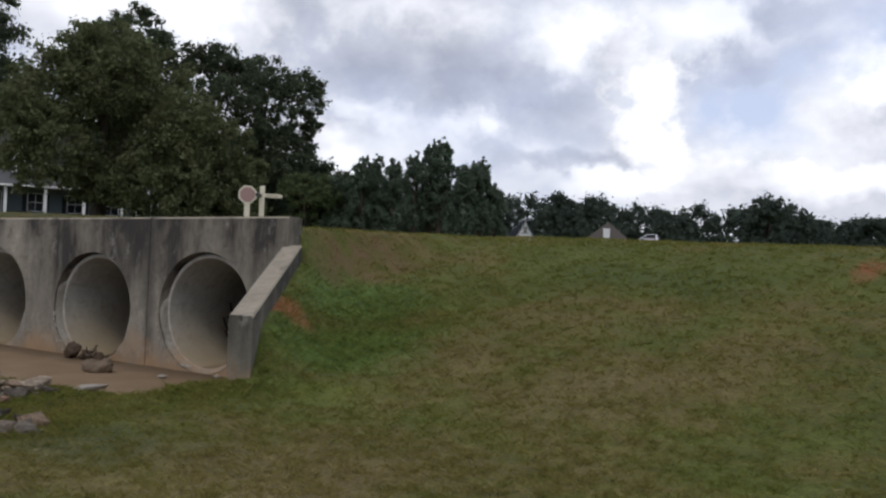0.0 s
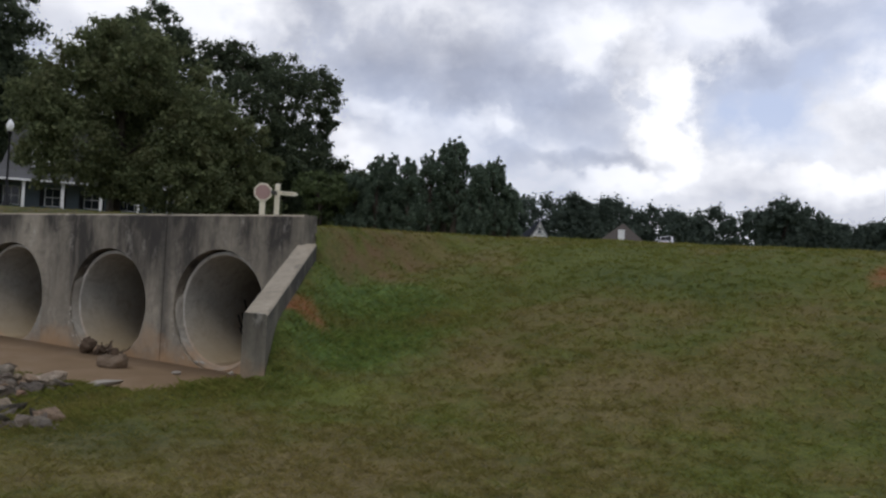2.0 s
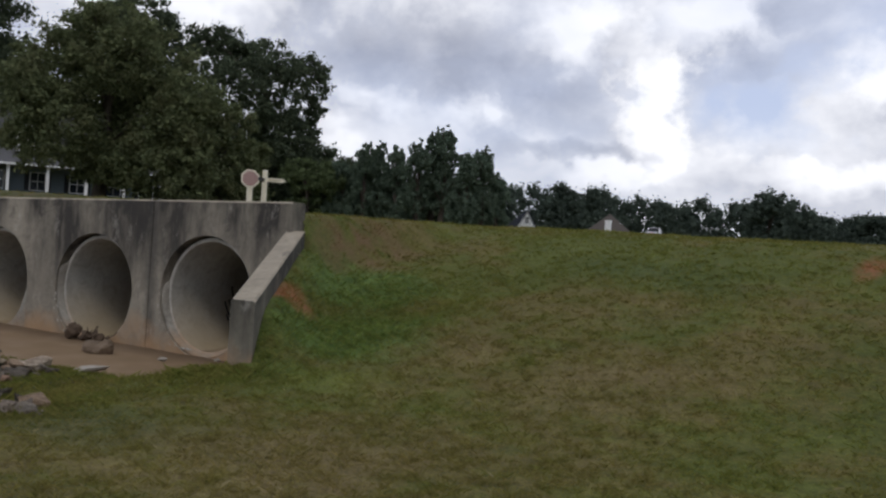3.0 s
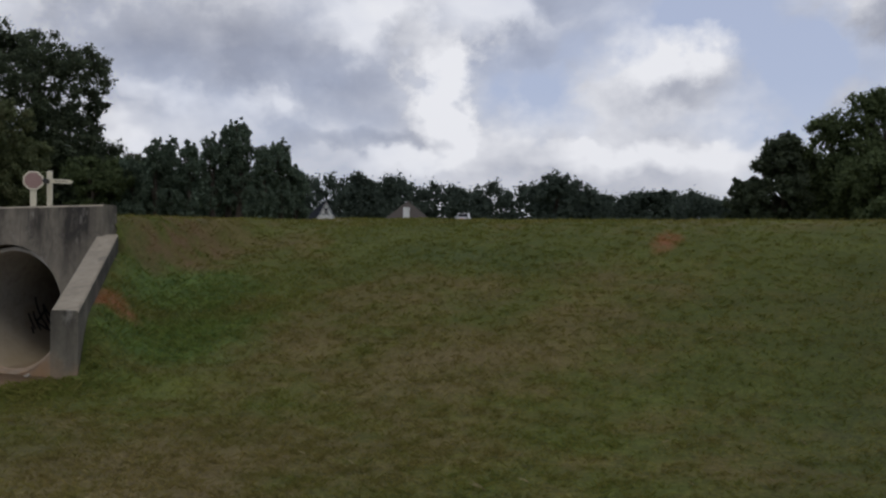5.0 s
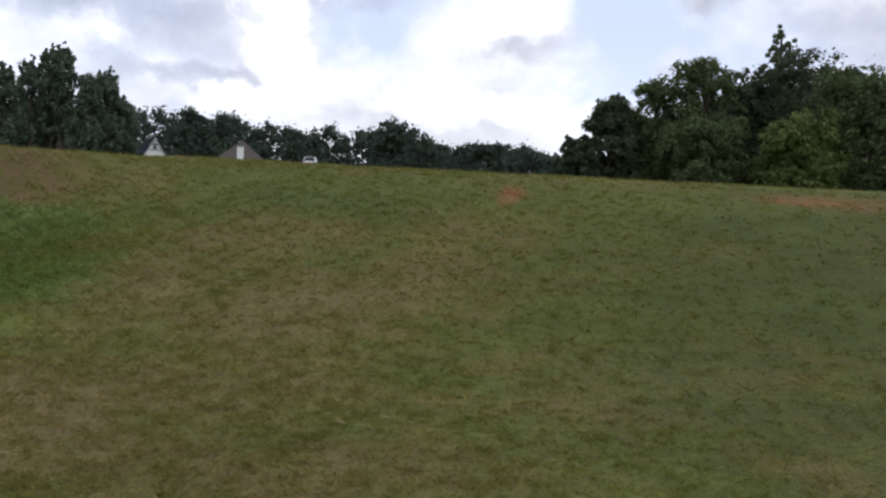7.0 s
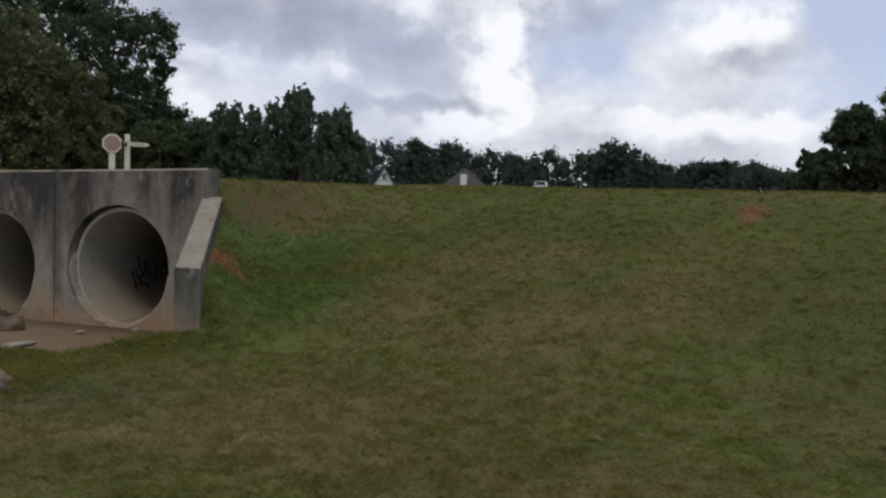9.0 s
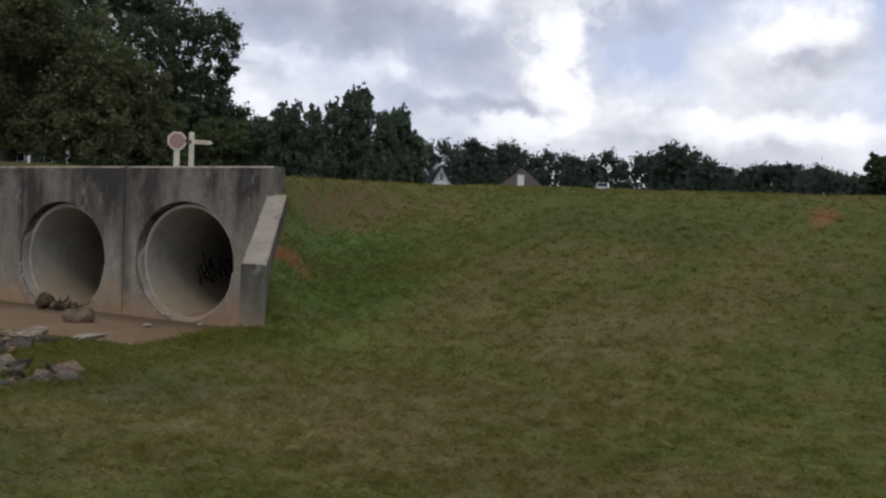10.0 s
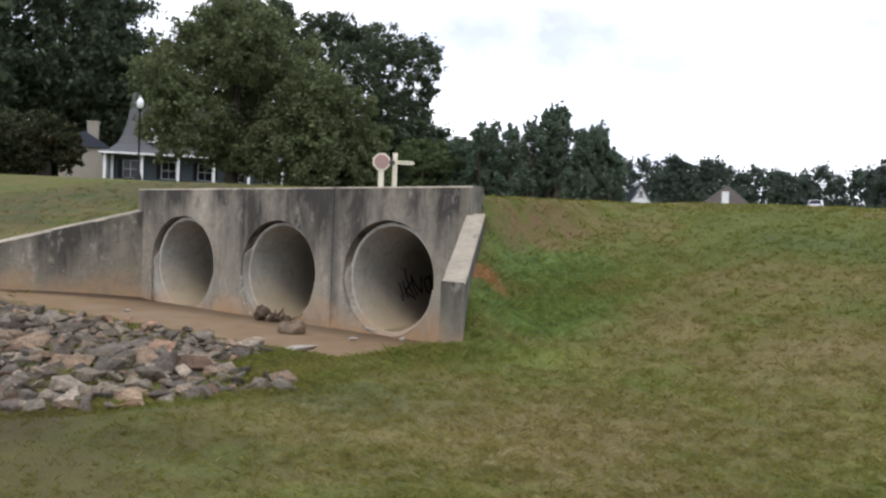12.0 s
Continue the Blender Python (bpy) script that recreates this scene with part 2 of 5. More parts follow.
class Nodes:
    """Short ways to add shader nodes to one tree."""

    def __init__(self, nt):
        self.nt = nt
        self.geo = nt.nodes.new("ShaderNodeNewGeometry")
        self.pos = self.geo.outputs["Position"]
        self.island = self.geo.outputs["Random Per Island"]

    def link(self, a, b):
        self.nt.links.new(a, b)

    def noise(self, scale, detail=4, rough=0.55, stretch=None, src=None, out=0, dist=0.0):
        n = self.nt.nodes.new("ShaderNodeTexNoise")
        n.inputs["Scale"].default_value, n.inputs["Detail"].default_value = scale, detail
        n.inputs["Roughness"].default_value, n.inputs["Distortion"].default_value = rough, dist
        src = src or self.pos
        if stretch:
            mp = self.nt.nodes.new("ShaderNodeMapping")
            mp.inputs["Scale"].default_value = stretch
            self.link(src, mp.inputs[0])
            src = mp.outputs[0]
        self.link(src, n.inputs[0])
        return n.outputs[out]

    def ramp(self, src, lo, hi, a=(0, 0, 0), b=(1, 1, 1)):
        r = self.nt.nodes.new("ShaderNodeValToRGB")
        e = r.color_ramp.elements
        e[0].position, e[1].position = lo, hi
        e[0].color, e[1].color = (*a, 1), (*b, 1)
        self.link(src, r.inputs[0])
        return r.outputs[0]

    def mix(self, f, a, b, mode="MIX"):
        n = self.nt.nodes.new("ShaderNodeMix")
        n.data_type, n.blend_type = "RGBA", mode
        for s, i in ((f, 0), (a, 6), (b, 7)):
            if isinstance(s, (int, float)):
                n.inputs[i].default_value = s
            elif isinstance(s, tuple):
                n.inputs[i].default_value = (*s, 1)
            else:
                self.link(s, n.inputs[i])
        return n.outputs[2]

    def math(self, op, a, b=0.0, clamp=False):
        n = self.nt.nodes.new("ShaderNodeMath")
        n.operation, n.use_clamp = op, clamp
        for s, i in ((a, 0), (b, 1)):
            if isinstance(s, (int, float)):
                n.inputs[i].default_value = s
            else:
                self.link(s, n.inputs[i])
        return n.outputs[0]

    def axis(self, i):
        n = self.nt.nodes.new("ShaderNodeSeparateXYZ")
        self.link(self.pos, n.inputs[0])
        return n.outputs[i]

    def spot(self, at, radii, edge=0.5):
        """1 inside an ellipse on the plan, falling off to 0; wobbled by noise."""
        x = self.math("DIVIDE", self.math("SUBTRACT", self.axis(0), at[0]), radii[0])
        y = self.math("DIVIDE", self.math("SUBTRACT", self.axis(1), at[1]), radii[1])
        d = self.math("SQRT", self.math("ADD", self.math("MULTIPLY", x, x), self.math("MULTIPLY", y, y)))
        w = self.math("MULTIPLY", self.math("SUBTRACT", self.noise(1.4, 5, 0.65), 0.5), 1.6)
        return self.ramp(self.math("ADD", d, w), 1.0 - edge, 1.0 + edge, (1, 1, 1), (0, 0, 0))

    def bump(self, bsdf, src, strength=0.4, dist=0.02):
        n = self.nt.nodes.new("ShaderNodeBump")
        n.inputs["Strength"].default_value, n.inputs["Distance"].default_value = strength, dist
        self.link(src, n.inputs["Height"])
        self.link(n.outputs[0], bsdf.inputs["Normal"])


def plain(name, color, rough=0.6, metal=0.0, vary=0.15, scale=8.0, bump=0.1):
    """Paint, plastic or metal with faint wear."""
    m, nt, b = material(name, rough, metal)
    n = Nodes(nt)
    dark = tuple(c * (1 - vary) for c in color)
    light = tuple(min(1.0, c * (1 + vary)) for c in color)
    n.link(n.mix(n.noise(scale, 6, 0.6), dark, light), b.inputs["Base Color"])
    n.link(n.ramp(n.noise(scale * 3, 4), 0.3, 0.7, (rough * 0.8,) * 3, (min(1, rough * 1.2),) * 3), b.inputs["Roughness"])
    if bump:
        n.bump(b, n.noise(scale * 12, 3), bump, 0.004)
    return m


def turf_color(n):
    """Mown grass: green, olive and straw clumps, painted shade in the gaps, and thin places with red clay showing."""
    fine = n.ramp(n.noise(48.0, 3, 0.7), 0.32, 0.68)
    clump = n.noise(7.0, 5, 0.68)
    mid = n.noise(2.1, 6, 0.66)
    wide = n.noise(0.5, 4, 0.55)
    green = n.mix(fine, (0.056, 0.068, 0.0125), (0.122, 0.136, 0.029))
    olive = n.mix(fine, (0.072, 0.067, 0.015), (0.152, 0.134, 0.039))
    straw = n.mix(fine, (0.092, 0.073, 0.026), (0.196, 0.154, 0.062))
    brown = n.mix(fine, (0.084, 0.059, 0.026), (0.166, 0.117, 0.058))
    dry = n.math("ADD", n.math("ADD", n.math("MULTIPLY", mid, 0.50), n.math("MULTIPLY", wide, 0.55)), n.math("MULTIPLY", clump, 0.25))
    # thinner, drier ground and greener ground
    for at, radii, amount in (((11.5, 3.2), (3.0, 2.4), -0.08), ((5.5, 3.2), (7.0, 2.2), -0.09), ((7.0, -3.4), (1.0, 0.5), -0.14), ((2.9, 3.6), (1.5, 1.6), -0.08), ((8.4, -1.8), (1.0, 1.2), -0.08),
                              ((5.5, -6.0), (5.0, 1.6), 0.10), ((5.4, -1.6), (2.2, 1.4), 0.08), ((0.6, 3.0), (1.5, 1.0), 0.06), ((3.9, -4.5), (1.8, 1.1), 0.14), ((3.4, -1.8), (0.7, 0.8), 0.06)):
        dry = n.math("ADD", dry, n.math("MULTIPLY", n.spot(at, radii, 0.7), amount))
    col = n.mix(n.ramp(dry, 0.57, 0.72), green, olive)
    col = n.mix(n.ramp(dry, 0.68, 0.86), col, straw)
    # bluish broad-leaved weeds
    weed = n.math("MULTIPLY", n.ramp(n.noise(1.5, 5, 0.7, (1.0, 1.3, 1.0)), 0.55, 0.70), 0.32)
    for at, radii, amount in (((4.4, 2.4), (2.0, 1.1), 0.75), ((8.8, -2.9), (0.7, 1.0), 0.6), ((2.3, -5.0), (0.9, 0.8), 0.7), ((5.2, 0.4), (1.0, 0.6), 0.4)):
        weed = n.math("MAXIMUM", weed, n.math("MULTIPLY", n.math("MULTIPLY", n.spot(at, radii, 0.8), n.ramp(clump, 0.36, 0.58)), amount))
    col = n.mix(weed, col, n.mix(fine, (0.036, 0.054, 0.016), (0.070, 0.100, 0.034)))
    lush = n.math("MAXIMUM", n.math("MAXIMUM", n.spot((1.0, 0.2), (1.3, 1.3), 0.6), n.spot((1.9, -1.5), (1.5, 1.4), 0.6)), n.math("MULTIPLY", n.spot((2.6, -2.8), (1.1, 0.8), 0.7), 0.55))
    col = n.mix(n.math("MULTIPLY", lush, 0.95), col, n.mix(n.ramp(clump, 0.35, 0.65), (0.044, 0.078, 0.016), (0.108, 0.160, 0.037)))
    col = n.mix(n.math("MULTIPLY", n.math("MULTIPLY", n.spot((2.9, -2.7), (0.75, 0.6), 0.8), n.ramp(mid, 0.34, 0.58)), 0.65), col, n.mix(fine, (0.085, 0.094, 0.014), (0.170, 0.178, 0.032)))
    # darker greener turf by the stones; towards the wood part is painted lens falloff
    for at, radii, amount in (((9.8, -0.6), (3.2, 4.4), 0.50), ((13.5, 1.0), (4.5, 6.0), 0.65), ((11.5, -4.5), (3.0, 3.0), 0.60), ((2.2, -4.9), (1.5, 1.2), 0.35)):
        col = n.mix(n.math("MULTIPLY", n.spot(at, radii, 0.7), amount), col, n.mix(fine, (0.032, 0.042, 0.010), (0.068, 0.080, 0.020)))
    col = n.mix(n.math("MULTIPLY", n.spot((-13.0, 2.5), (4.6, 8.0), 0.4), 0.85), col, n.mix(n.ramp(mid, 0.38, 0.62), (0.036, 0.056, 0.014), (0.110, 0.078, 0.034)))
    # lighter and darker clumps
    for scale, lo, hi in ((1.1, 0.88, 1.10), (5.0, 0.92, 1.07), (26.0, 0.64, 1.33)):
        v = n.noise(scale, 5, 0.6, (0.7, 1.0, 1.0), None, 0, 0.4)
        col = n.mix(1.0, col, n.ramp(v, 0.34, 0.66, (lo, lo, lo), (hi, hi, hi * 1.02)), "MULTIPLY")
    # shade between tufts painted as dark dots, and thin places with brown earth
    gap_shade = n.ramp(n.noise(19.0, 3, 0.55, (0.7, 1.0, 1.0)), 0.61, 0.68)
    col = n.mix(n.math("MULTIPLY", gap_shade, 0.46), col, (0.030, 0.026, 0.013))
    earth = n.ramp(n.noise(3.0, 7, 0.80, (0.8, 1.0, 1.0)), 0.56, 0.74)
    col = n.mix(n.math("MULTIPLY", earth, 0.30), col, brown)
    for at, radii in (((4.3, 0.3), (0.35, 0.3)), ((5.9, -1.7), (0.7, 0.4)), ((3.5, -0.9), (0.5, 0.9)), ((6.1, 0.1), (0.4, 0.4)), ((8.4, -4.0), (0.9, 0.3)), ((6.9, -5.2), (0.8, 0.25)), ((5.2, -5.5), (0.9, 0.4)), ((6.0, 2.0), (0.5, 0.3)), ((0.25, 0.5), (0.35, 0.4))):
        col = n.mix(n.math("MULTIPLY", n.math("MULTIPLY", n.spot(at, radii, 0.8), n.ramp(clump, 0.34, 0.56)), 0.4), col, brown)
    col = n.mix(n.math("MULTIPLY", n.math("MULTIPLY", n.spot((0.15, 1.5), (0.75, 1.5), 0.7), n.ramp(mid, 0.34, 0.60)), 0.85), col, n.mix(fine, (0.105, 0.066, 0.034), (0.195, 0.125, 0.070)))
    col = n.mix(n.math("MULTIPLY", n.spot((1.0, -7.5), (2.6, 1.3), 0.8), 0.85), col, n.mix(fine, (0.030, 0.026, 0.010), (0.070, 0.058, 0.023)))
    col = n.mix(n.math("MULTIPLY", n.spot((2.9, -8.1), (2.0, 1.0), 0.8), 0.65), col, n.mix(fine, (0.055, 0.045, 0.017), (0.120, 0.096, 0.039)))
    # red clay laid bare
    for at, radii, amount in (((7.08, 3.3), (0.26, 0.95), 1.5), ((11.9, 3.9), (1.5, 0.7), 0.85), ((1.22, -1.52), (0.32, 0.50), 1.5)):
        patchy = n.math("MULTIPLY", n.spot(at, radii, 0.7), n.ramp(clump, 0.30, 0.60))
        col = n.mix(n.math("MULTIPLY", patchy, amount, True), col, n.mix(fine, (0.165, 0.070, 0.032), (0.285, 0.130, 0.062)))
    return col, fine, mid


def turf_material(name, blade=False, gain=1.65):
    m, nt, b = material(name, 0.9)
    b.inputs["Specular IOR Level"].default_value = 0.15
    n = Nodes(nt)
    col, fine, mid = turf_color(n)
    if blade:
        col = n.mix(0.55, col, n.mix(n.island, n.mix(0.5, col, (0.06, 0.095, 0.018)), n.mix(0.5, col, (0.24, 0.20, 0.07))))
        col = n.mix(1.0, col, (gain, gain * 0.98, gain * 0.92), "MULTIPLY")
        # light passes through thin blades
        tr = nt.nodes.new("ShaderNodeBsdfTranslucent")
        n.link(col, tr.inputs[0])
        mx = nt.nodes.new("ShaderNodeMixShader")
        mx.inputs[0].default_value = 0.5
        n.link(b.outputs[0], mx.inputs[1])
        n.link(tr.outputs[0], mx.inputs[2])
        n.link(mx.outputs[0], nt.nodes["Material Output"].inputs[0])
    else:
        wob = n.math("MULTIPLY", n.math("SUBTRACT", n.noise(2.5, 5, 0.65), 0.5), 0.16)
        lvl = n.math("ADD", n.math("ADD", n.axis(2), wob), n.math("MULTIPLY", n.math("ADD", n.axis(0), 1.5), 0.022))
        low = n.ramp(lvl, 0.16, 0.22, (1, 1, 1), (0, 0, 0))
        ahead = n.ramp(n.math("ADD", n.math("ADD", n.axis(1), 3.35), n.math("MULTIPLY", wob, 2.0)), 0.35, 0.75)
        wet = n.mix(n.noise(1.6, 6, 0.6), (0.178, 0.118, 0.066), (0.290, 0.202, 0.120))
        wet = n.mix(n.ramp(n.noise(0.8, 5, 0.65), 0.48, 0.62), wet, (0.255, 0.182, 0.116))
        damp = n.ramp(n.math("ADD", n.math("ADD", n.axis(1), 1.0), n.math("MULTIPLY", wob, 3.0)), 0.25, 0.85)
        wet = n.mix(n.math("MULTIPLY", damp, 0.6), wet, (0.085, 0.055, 0.036))
        # dark brown seam along the foot of the far wing wall
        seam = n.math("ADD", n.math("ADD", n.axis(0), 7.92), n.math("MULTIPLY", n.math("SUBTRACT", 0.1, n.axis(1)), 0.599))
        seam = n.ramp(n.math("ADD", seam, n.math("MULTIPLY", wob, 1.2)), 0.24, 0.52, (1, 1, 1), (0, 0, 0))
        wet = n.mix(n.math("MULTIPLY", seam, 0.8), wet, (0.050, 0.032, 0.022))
        low = n.math("MULTIPLY", low, n.math("SUBTRACT", 1.0, n.spot((0.75, -3.85), (1.35, 0.85), 0.3)))
        # dark mud among the stones, deepened to paint in the crevice shade
        col = n.mix(n.math("MULTIPLY", low, n.math("SUBTRACT", 1.0, ahead)), col, n.mix(n.noise(3.0, 5, 0.7), (0.030, 0.028, 0.018), (0.075, 0.062, 0.040)))
        col = n.mix(n.math("MULTIPLY", low, ahead), col, wet)
        n.bump(b, n.math("ADD", n.noise(30, 4, 0.7), n.math("MULTIPLY", mid, 2.0)), 0.35, 0.03)
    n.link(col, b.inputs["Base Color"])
    return m


def concrete_material(name, base=(0.352, 0.314, 0.248), streaks=1.45, clay=1.25, top=2.24, reach=0.5):
    """Old cast concrete: blotches, black runs from the top, pale lime and red clay near the ground."""
    m, nt, b = material(name, 0.9)
    n = Nodes(nt)
    z = n.axis(2)
    col = n.mix(n.ramp(n.noise(0.9, 5, 0.6), 0.3, 0.7), tuple(c * 0.70 for c in base), tuple(c * 1.12 for c in base))
    col = n.mix(n.math("MULTIPLY", n.ramp(n.noise(3.6, 6, 0.7, None, None, 0, 0.8), 0.47, 0.66), 0.6), col, tuple(c * 0.46 for c in base))
    col = n.mix(n.math("MULTIPLY", n.ramp(n.noise(7.5, 6, 0.75, None, None, 0, 1.2), 0.50, 0.66), 0.42), col, tuple(c * 0.42 for c in base))
    col = n.mix(n.math("MULTIPLY", n.ramp(n.noise(34, 4, 0.7), 0.40, 0.75), 0.30), col, tuple(c * 0.55 for c in base))
    if streaks:
        rz = n.math("DIVIDE", z, top)
        ragged = n.math("ADD", rz, n.math("MULTIPLY", n.math("SUBTRACT", n.noise(1.0, 5, 0.6, (2.0, 2.0, 0.15)), 0.5), 1.3))
        band = n.ramp(ragged, 0.38, 1.05)
        run = n.ramp(n.noise(1.0, 8, 0.7, (2.4, 2.4, 0.6)), 0.38, 0.66)
        broad = n.ramp(n.noise(0.75, 4, 0.6, (1.0, 1.0, 0.5)), 0.30, 0.55)
        f = n.math("MULTIPLY", n.math("MULTIPLY", n.math("ADD", n.math("MULTIPLY", run, 0.70), 0.34), broad), n.math("ADD", n.math("MULTIPLY", band, 0.95), 0.20))
        col = n.mix(n.math("MULTIPLY", f, streaks, True), col, (0.055, 0.050, 0.043))
        thin = n.ramp(n.noise(1.0, 4, 0.6, (7.0, 7.0, 0.2)), 0.62, 0.74)
        col = n.mix(n.math("MULTIPLY", n.math("MULTIPLY", thin, band), 0.75 * streaks), col, (0.030, 0.029, 0.028))
        black = n.math("MULTIPLY", n.ramp(n.noise(1.6, 6, 0.75, (1.0, 1.0, 0.55), None, 0, 1.0), 0.54, 0.64), n.math("ADD", n.math("MULTIPLY", band, 0.6), 0.2))
        col = n.mix(n.math("MULTIPLY", black, 0.85), col, (0.040, 0.038, 0.035))
        seam = n.math("ABSOLUTE", n.math("ADD", n.axis(0), n.math("ADD", 2.79, n.math("MULTIPLY", n.math("SUBTRACT", n.noise(2.2, 5, 0.6), 0.5), 0.25))))
        col = n.mix(n.math("MULTIPLY", n.ramp(seam, 0.03, 0.17, (1, 1, 1), (0, 0, 0)), 0.62), col, (0.045, 0.043, 0.040))
        dots = n.ramp(n.noise(16, 3, 0.5), 0.71, 0.77)
        col = n.mix(n.math("MULTIPLY", dots, 0.35), col, (0.55, 0.52, 0.46))
        pale = n.ramp(n.noise(2.1, 6, 0.75, (1.6, 1.6, 0.9)), 0.57, 0.70)
        col = n.mix(n.math("MULTIPLY", pale, 0.45), col, (0.50, 0.465, 0.40))
    if clay:
        up = n.math("ADD", z, n.math("MULTIPLY", n.math("SUBTRACT", n.noise(1.5, 6, 0.65), 0.5), 1.3 if reach < 1 else 0.35))
        low = n.ramp(up, 0.02, reach, (1, 1, 1), (0, 0, 0))
        col = n.mix(n.math("MULTIPLY", low, 0.70 * clay, True), col, n.mix(n.noise(4, 4), *(((0.30, 0.180, 0.092), (0.44, 0.285, 0.160)) if reach < 1 else ((0.31, 0.235, 0.135), (0.40, 0.310, 0.190)))))
    n.link(col, b.inputs["Base Color"])
    n.bump(b, n.math("ADD", n.noise(60, 4, 0.7), n.math("MULTIPLY", n.noise(5, 4), 1.5)), 0.4, 0.014)
    return m


def leaf_material(name, dark, light, tint=None):
    m, nt, b = material(name, 0.75)
    b.inputs["Specular IOR Level"].default_value = 0.12
    n = Nodes(nt)
    col = n.mix(n.island, dark, light)
    if tint:
        col = n.mix(n.math("MULTIPLY", n.ramp(n.noise(0.6, 4, 0.6), 0.50, 0.70), 0.5), col, tint)
    n.link(col, b.inputs["Base Color"])
    tr = nt.nodes.new("ShaderNodeBsdfTranslucent")
    n.link(col, tr.inputs[0])
    mx = nt.nodes.new("ShaderNodeMixShader")
    mx.inputs[0].default_value = 0.35
    n.link(b.outputs[0], mx.inputs[1])
    n.link(tr.outputs[0], mx.inputs[2])
    n.link(mx.outputs[0], nt.nodes["Material Output"].inputs[0])
    return m


def bark_material():
    m, nt, b = material("bark", 0.95)
    n = Nodes(nt)
    n.link(n.mix(n.noise(6, 6, 0.7, (1, 1, 0.2)), (0.035, 0.028, 0.022), (0.12, 0.10, 0.08)), b.inputs["Base Color"])
    n.bump(b, n.noise(14, 5, 0.7, (1, 1, 0.2)), 0.8, 0.05)
    return m


def stone_material(name, joined=False):
    m, nt, b = material(name, 0.85)
    n = Nodes(nt)
    pick = n.island if joined else nt.nodes.new("ShaderNodeObjectInfo").outputs["Random"]
    r = nt.nodes.new("ShaderNodeValToRGB")
    r.color_ramp.interpolation = "CONSTANT"
    e = r.color_ramp.elements
    for p, c in ((0.16, (0.160, 0.152, 0.138)), (0.34, (0.215, 0.198, 0.168)), (0.50, (0.125, 0.120, 0.112)), (0.62, (0.250, 0.200, 0.158)), (0.74, (0.300, 0.205, 0.155)), (0.83, (0.165, 0.158, 0.145))):
        e.new(p).color = (*c, 1)
    e[0].color, e[-1].color = (0.150, 0.138, 0.128, 1), (0.33, 0.305, 0.275, 1)
    e[-1].position = 0.93
    n.link(pick, r.inputs[0])
    col = n.mix(n.ramp(n.noise(13, 7, 0.78), 0.30, 0.70), (0.42, 0.42, 0.41), (1.75, 1.70, 1.62))
    col = n.mix(1.0, r.outputs[0], col, "MULTIPLY")
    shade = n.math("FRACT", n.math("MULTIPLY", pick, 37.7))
    col = n.mix(1.0, col, n.ramp(shade, 0.0, 1.0, (0.48, 0.44, 0.39), (1.82, 1.64, 1.42)), "MULTIPLY")
    col = n.mix(n.math("MULTIPLY", n.ramp(n.noise(3.5, 6, 0.7), 0.48, 0.66), 0.55), col, (0.19, 0.130, 0.085))
    col = n.mix(n.math("MULTIPLY", n.ramp(n.noise(55, 3, 0.6), 0.60, 0.72), 0.35), col, (0.30, 0.285, 0.26))
    n.link(col, b.inputs["Base Color"])
    n.bump(b, n.math("ADD", n.noise(34, 5, 0.7), n.math("MULTIPLY", n.noise(11, 5, 0.7), 2.5)), 0.9, 0.05)
    return m


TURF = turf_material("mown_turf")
BLADE = turf_material("grass_blade", True)
STRAW_STALK = plain("dry_straw", (0.30, 0.25, 0.13), 0.8, 0, 0.3, 3.0, 0)
LONG_BLADE = turf_material("long_grass_blade", True, 1.7)
CONCRETE = concrete_material("weathered_concrete")
WING = concrete_material("stained_wing_concrete", (0.26, 0.236, 0.180), 1.5, 1.4, 1.55, 0.72)
COPING = concrete_material("bare_concrete", (0.42, 0.36, 0.27), 0.12, 0.0)
MORTAR = concrete_material("mortar_fill", (0.40, 0.37, 0.31), 1.0, 1.1, 1.9)
RIM = concrete_material("pale_pipe_rim", (0.53, 0.51, 0.455), 0.0, 1.3, reach=0.9)
PIPE = concrete_material("pipe_concrete", (0.385, 0.378, 0.340), 0.0, 1.35, reach=1.05)
SILT = plain("clay_silt", (0.32, 0.240, 0.145), 0.8, 0, 0.25, 3.0, 0.4)
STONE = stone_material("broken_granite")
STONE_BED = stone_material("broken_granite_bed", True)
MUDDY = plain("muddy_stone", (0.17, 0.125, 0.085), 0.85, 0, 0.35, 5, 0.5)
PALE = plain("pale_stone", (0.33, 0.295, 0.245), 0.85, 0, 0.25, 5, 0.5)
BARK = bark_material()
ROTTEN = plain("rotten_wood", (0.095, 0.066, 0.044), 0.9, 0, 0.5, 14, 0.8)
LEAF = leaf_material("leaf_green", (0.060, 0.084, 0.040), (0.150, 0.190, 0.080))
LEAF_OLIVE = leaf_material("leaf_olive", (0.072, 0.092, 0.044), (0.182, 0.206, 0.098), (0.180, 0.165, 0.086))
LEAF_DARK = leaf_material("leaf_dark", (0.050, 0.066, 0.042), (0.114, 0.142, 0.082))
LEAF_LIGHT = leaf_material("leaf_light_green", (0.065, 0.092, 0.032), (0.200, 0.240, 0.080))
LEAF_CEDAR = leaf_material("leaf_evergreen", (0.074, 0.108, 0.078), (0.190, 0.248, 0.172))
# far leaves, paler and bluer: distance haze mixed into their colour
LEAF_FAR_HAZE = leaf_material("leaf_far_haze", (0.062, 0.084, 0.066), (0.096, 0.124, 0.094))
LEAF_RED = leaf_material("leaf_reddish", (0.034, 0.048, 0.024), (0.090, 0.092, 0.046), (0.115, 0.070, 0.040))


